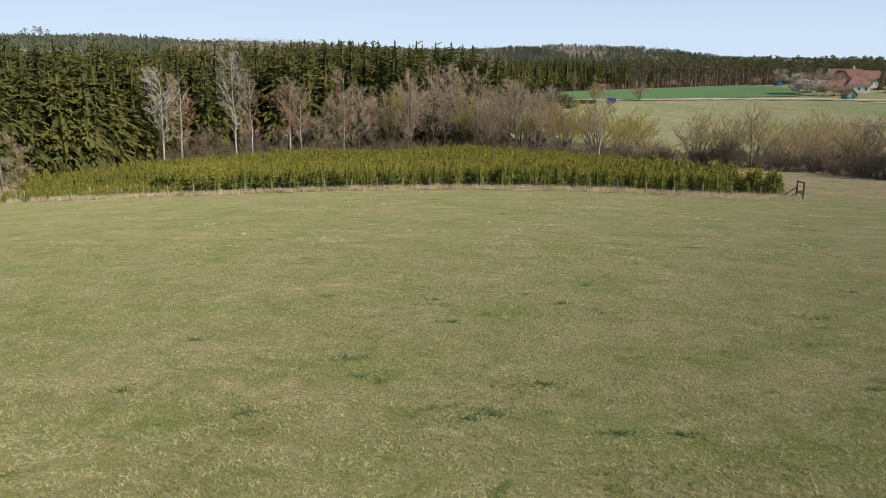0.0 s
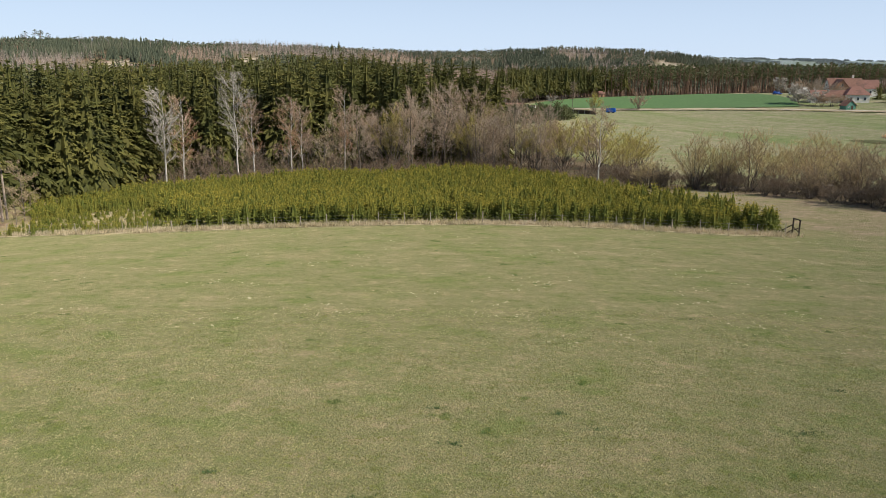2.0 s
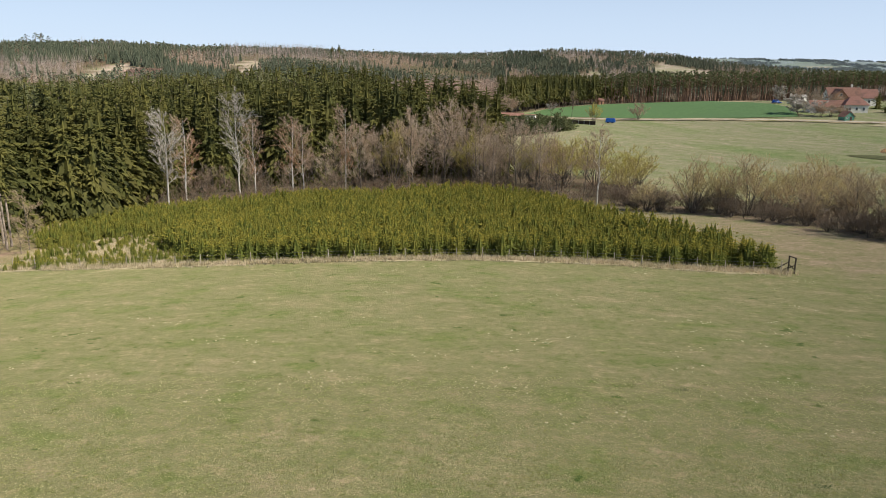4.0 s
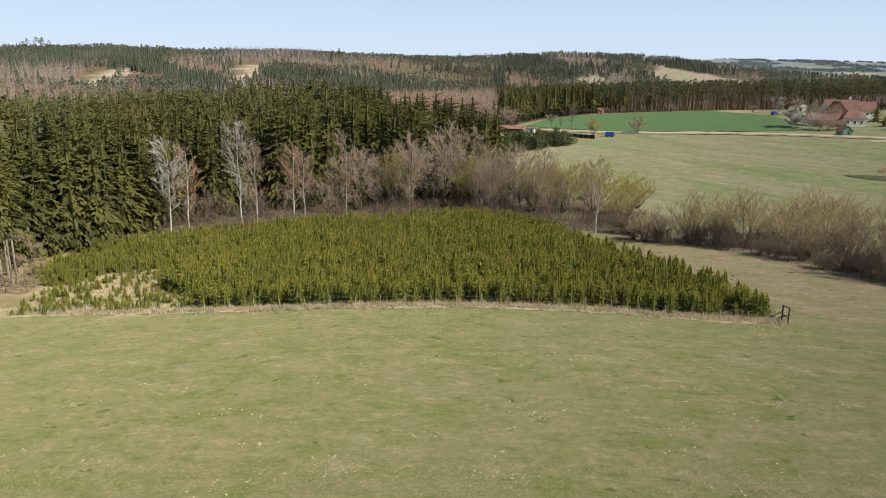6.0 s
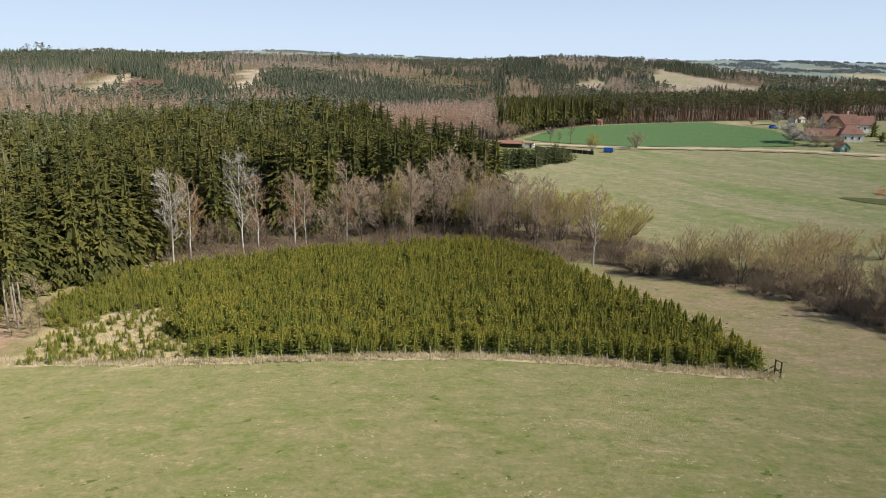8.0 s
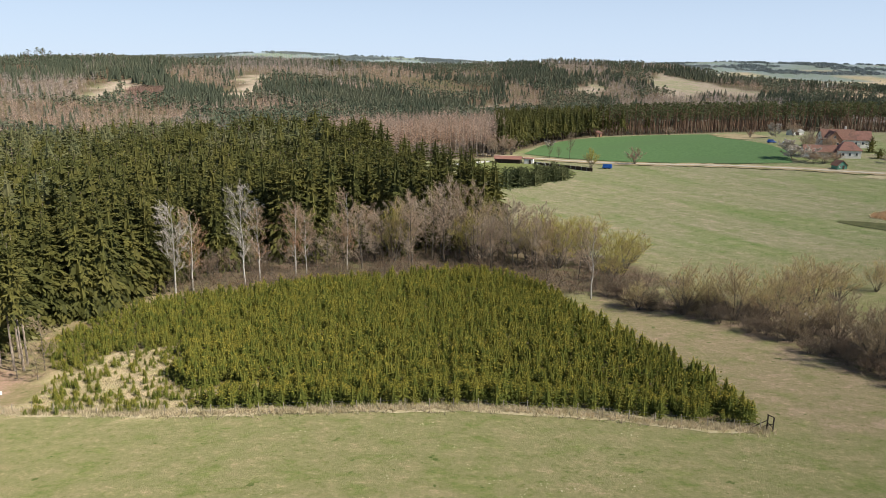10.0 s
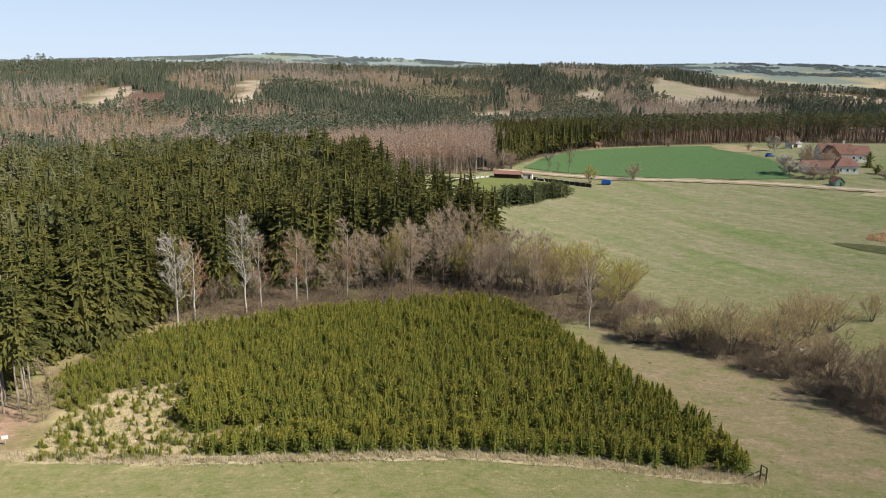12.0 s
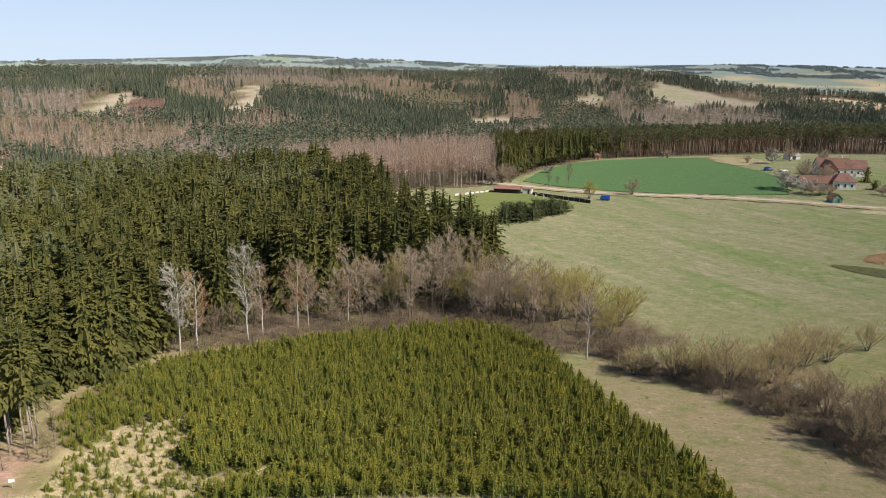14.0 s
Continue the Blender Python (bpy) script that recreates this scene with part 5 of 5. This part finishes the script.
def clubhouse():
    o = thing("clubhouse", 32.5, 364.5, -14, "long dark timber clubhouse with a low red roof", "clubhouse")
    walls(13, 5, 2.4, 3.4, M_DARKBOARD, o)
    gable_roof("roof", 13, 5, 2.4, 3.5, M_TILE, o, 0, 0.5, 0.15)
    for i in range(5):
        box("post", (0.16, 0.16, 2.3), (-6 + 3 * i, -2.9, 1.05), M_POST_DARK, o)
    b = thing("changing_room", 42.6, 362, -14, "small pale changing room with a flat roof", "shed")
    walls(4.5, 4, 2.5, 2.6, M_WHITE, b, False)
    box("roof", (5.1, 4.6, 0.2), (0, 0, 2.62), M_TILE_OLD, b)
    box("door", (0.9, 0.12, 2.0), (0.8, -2.05, 1.0), M_DARKBOARD, b)
    w = thing("boundary_wall", 57.0, 346.5, -42, "long low dark boundary wall beside the sports ground", "wall")
    for i in range(11):
        box("panel", (2.85, 0.25, 1.7), (-15 + 3 * i, 0, 0.75), M_DARKBOARD, w, "", 0.03)
        box("post", (0.22, 0.34, 1.9), (-16.5 + 3 * i, 0, 0.85), M_CONCRETE, w, "", 0.02)
    g = thing("football_goal", 47, 349.5, -45, "white tubular football goal on the pitch", "goal")
    for a, b_, n in (((-2.5, 0, 0), (-2.5, 0, 2.1), "goal_post"), ((2.5, 0, 0), (2.5, 0, 2.1), "goal_post"), ((-2.5, 0, 2.1), (2.5, 0, 2.1), "crossbar"), ((-2.5, 0, 2.1), (-2.5, 1.5, 0), "stay"), ((2.5, 0, 2.1), (2.5, 1.5, 0), "stay")):
        beam(n, a, b_, 0.09, M_WHITEBOARD, g, 8, "", 1.0, 1.0)
    f = thing("board_fence", 5.5, 354, 33, "row of white boards along the end of the pitch", "board fence")
    for i in range(7):
        box("board", (2.3, 0.08, 1.0), (1.5 + 3.1 * i, 0, 0.75), M_REDBOARD if i == 1 else M_WHITEBOARD, f, "faded red board" if i == 1 else "", 0.02)
        box("post", (0.1, 0.1, 1.4), (3.05 * i, 0.1, 0.6), M_POST, f)
    t = thing("covered_trailer", 77.5, 342, -20, "trailer under a bright blue tarpaulin beside the track", "trailer")
    bm = bmesh.new()
    bmesh.ops.create_cube(bm, size=1.0)
    bmesh.ops.scale(bm, vec=(4.6, 2.2, 1.9), verts=bm.verts)
    for v in bm.verts:
        if v.co.z > 0:
            v.co.x *= 0.86
            v.co.y *= 0.7
    bmesh.ops.bevel(bm, geom=bm.edges[:], offset=0.15, segments=2, affect="EDGES")
    bm.transform(Matrix.Translation((0, 0, 1.35)))
    link("tarpaulin", bm, M_BLUE, t)
    for sx_ in (-1.0, 1.0):
        for sy_ in (-0.9, 0.9):
            beam("wheel", (sx_, sy_ - 0.12, 0.38), (sx_, sy_ + 0.12, 0.38), 0.4, M_TYRE, t, 12, "", 1.0, 1.0)
    s = thing("brick_shed", 104, 491, 10, "small brick shed at the edge of the wood", "shed")
    walls(3.5, 3.5, 2.6, 3.9, M_BRICK, s)
    gable_roof("roof", 3.5, 3.5, 2.6, 4.0, M_TILE, s, 0, 0.3, 0.12)
    box("door", (0.9, 0.12, 1.9), (0, -1.78, 0.95), M_DARKBOARD, s)
    s = thing("garage", 222, 462, 20, "white garage with a pale roof near the pine wood", "garage")
    walls(8, 6, 2.6, 3.8, M_WHITE, s)
    gable_roof("roof", 8, 6, 2.6, 3.9, M_CONCRETE, s, 0, 0.4, 0.15)
    box("door", (2.6, 0.12, 2.2), (-1, -3.03, 1.05), M_DARKBOARD, s)
    s = thing("brook_shed", 71, 135.5, 35, "low shed with a grey sheet roof among the brook shrubs", "shed")
    walls(3.6, 2.8, 1.7, 2.0, M_DARKBOARD, s, False)
    box("roof", (4.0, 3.2, 0.12), (0, 0, 1.86), M_CONCRETE, s, "", 0.02, (6, 0, 0))
    b = thing("notice_board", -67.5, 101.5, 20, "small white notice board on a post at the field edge", "sign")
    box("post", (0.1, 0.1, 1.6), (0, 0, 0.6), M_POST, b)
    box("board", (0.9, 0.05, 0.6), (0, -0.08, 1.35), M_WHITEBOARD, b)


clubhouse()
# dark green bank grass, made darker still to paint in the bank's shadow
M_DITCH_SHADED = surface("shaded_ditch_grass", (0.07, 0.08, 0.03), (0.115, 0.115, 0.045), 1.5, 0.95, (0.06, 0.07, 0.027), 0.3, 1.0)
M_REED = surface("dry_reed", (0.62, 0.45, 0.28), (0.70, 0.52, 0.33), 1.2, 0.95)
drape("yard", [(175, 479), (169, 450), (171, 423), (178, 424), (196, 438), (200, 470), (192, 484)], 4.0, M_VERGE, 0.2, "pale bare yard beside the wheat field", "yard")
drape("bare_ground", [(174, 302), (181, 306), (193, 304), (200, 299), (196, 295), (184, 297)], 3.0, M_DRYGROUND, 0.15, "bare pale earth beside the track", "bare ground")
drape("ditch_bank", [(128, 231), (130, 232.5), (136, 230), (141, 227), (148, 221), (156, 213), (168, 202), (165, 199), (154, 206), (146, 211), (139, 216), (132, 224)], 3.0, M_DITCH_SHADED, 0.15, "dark overgrown ditch bank in the meadow, its shade darkened into the colour", "ditch")
gx, gy = rng.uniform(140, 175, 2600), rng.uniform(222, 246, 2600)
k = ((gx - 158) / 16) ** 2 + ((gy - 235) / 8) ** 2 < 1
scatter("dry_reeds", DRYS, gx[k], gy[k], rng.uniform(0.7, 1.3, k.sum()), [M_REED], "patch of orange-brown dry reeds in the meadow", "reeds", 0.02, 0.1, rng.uniform(0.9, 1.6, k.sum()))

# ---- trees of the farm and the sports ground ----
PALE_TREES = [willow_bush(R, 9, 6, 6, 6, 0.55, 0.008, 0.012, 1.15) for _ in range(3)]
BLOSSOMS = [bare_tree(R, 2, 0.48, 14, 6, 7, 0.1, 0.55, 0.012, 0.03, sub=3) for _ in range(2)]
grove("blossoming_tree", BLOSSOMS, [M_BARK_GREY, M_BLOSSOM], [(168, 349, 9.5, 11), (172, 343, 7, 9), (196, 430, 9, 9), (62, 428, 4, 5)], "fruit tree in white blossom beside the farm", "blossoming tree", "blossoming trees of the farm")
grove("garden_tree", PALE_TREES, [M_BARK_GREY, M_TWIG], [(177, 337, 5.5, 10), (182, 338, 5.5, 9), (186, 371, 9, 9), (190, 378, 10, 11), (214, 447, 9, 10), (228, 436, 9, 10), (205, 334, 5, 6), (212, 328, 5, 6), (226, 340, 7, 7), (236, 350, 9, 9), (183, 436, 5, 6), (150, 486, 6, 8), (93, 352.5, 8.5, 10), (173, 338, 6, 8), (192, 366, 8, 8), (198, 373, 8, 8), (207, 330, 4, 6), (32, 392, 12, 12), (26, 388, 12, 12), (37, 396, 10, 11)],
      "leafless spreading garden tree of the farm", "bare tree", "bare trees of the farm")
grove("garden_tree", PALE_TREES, [M_BARK_GREY, M_BUD], [(70.5, 346, 9.5, 8)], "tree with budding yellowish twigs beside the track", "budding tree", "")
grove("roadside_tree", BIRCHES, [M_BARK_GREY, M_TWIG_DARK], [(55.5, 379, 8, 9), (65.5, 377, 13, 14), (60, 379, 6, 7)], "slender leafless roadside tree", "bare tree", "slender roadside trees")
SHRUBBY = [conifer(R, 12, 9, 0.42, 0.03, 4, 0.1, 0.6, 0.36, 0.02, 0.6) for _ in range(3)]
spots = [(26 + 30 * u + rng.normal(0, 1.5), 300 + 21 * u + rng.normal(0, 2.5), 8.8 - 3 * u + rng.normal(0, 0.8), 10.5 - 3 * u) for u in np.linspace(0, 1, 26)]
grove("pine", SHRUBBY, [M_BARK_RED, M_PINE], spots, "bushy blue-green pine beside the sports ground", "pine", "pines beside the sports ground")
grove("garden_conifer", SHRUBBY, [M_BARK, M_SPRUCE], [(214, 364, 8, 7), (208, 346, 5, 6), (211, 341, 4, 6)], "dark green garden conifer beside the cottage", "conifer", "garden conifers")
grove("edge_tree", [bare_tree(R, 1, 0.30, 20, 6, 7, 0.06, 0.5, 0.010, 0.0045, sub=3) for _ in range(2)], [M_BARK_GREY, M_WILLOW_BROWN], [(-68.5, 116, 10, 10), (-67, 111, 6, 7), (-71, 112, 7, 8), (-73, 108, 5, 7)], "leafless pale brown small tree at the edge of the wood", "bare tree", "bare trees at the field corner")

# ---- weeds and wheel ruts in the near meadow ----
M_WEED = foliage("dark_weed_leaves", (0.045, 0.085, 0.03), (0.075, 0.12, 0.04), (0.09, 0.14, 0.05), 0.6, 0.25)
WEEDS = [(2.7, 17.2, 0.7), (-2.6, 19.2, 0.6), (5.7, 24.8, 0.9), (0.4, 23.3, 0.7), (1.2, 15.2, 0.9), (3.9, 14.2, 0.7), (11.1, 17.2, 0.5), (-4.4, 15.2, 0.6), (4.5, 26.3, 0.6), (13.5, 24.7, 1.0),
         (15.4, 42.8, 1.3), (-8.0, 16.7, 0.5), (-0.3, 26.8, 0.7), (17.5, 29.7, 0.9), (-2.1, 17.7, 0.5), (5.2, 14.2, 0.4), (0.7, 14.9, 0.5), (-7.6, 21.2, 0.5)]


def weed(x, y, size):
    s = Shape()
    for i in range(int(90 * size + 40)):
        a, d = rng.uniform(0, 6.28), size * abs(rng.normal(0, 0.45))
        o = Vector((math.cos(a) * d * 1.3, math.sin(a) * d * 0.6, 0))
        b = rng.uniform(0, 6.28)
        v = Vector((math.cos(b), math.sin(b), rng.uniform(0.3, 1.2))).normalized()
        s.kite(o, v, Vector((-math.sin(b), math.cos(b), 0)), rng.uniform(0.07, 0.16), rng.uniform(0.025, 0.05), 0.03, 0)
    v, f, _ = s.arrays()
    ob = new("weed_clump", mesh_np("weed_clump", v, f, [M_WEED]))
    ob.matrix_basis = pose(x, y, gz(x, y) - 0.005)
    tagged(ob, "dark green clump of broad-leaved weeds in the meadow", "weed", "weed clumps in the meadow", "stuff")


for x, y, size in WEEDS:
    weed(x, y, size)
M_RUT = foliage("flattened_straw", (0.27, 0.23, 0.12), (0.36, 0.30, 0.17), (0.24, 0.22, 0.10), 1.0, 0.3)
RUT_STRAW = [tuft(R, 6, 1.3, 0.10) for _ in range(4)]
for line in ([(-16, 19.5), (-10.7, 16.2), (-8.5, 14.7), (-6.8, 13.5), (-5.1, 12.2), (-2.5, 10.2)], [(-12, 14.9), (-8.5, 12.6), (-7.2, 12.0), (-6.4, 11.5), (-4.4, 10.0)]):
    pts = np.array(along(line, 0.03))
    gx, gy = pts[:, 0] + rng.normal(0, 0.16, len(pts)), pts[:, 1] + rng.normal(0, 0.16, len(pts))
    scatter("wheel_rut", RUT_STRAW, gx, gy, rng.uniform(0.015, 0.03, len(gx)), [M_RUT], "flattened straw-coloured grass of an old wheel rut", "wheel rut", 0.002, 0.1, rng.uniform(0.06, 0.11, len(gx)))
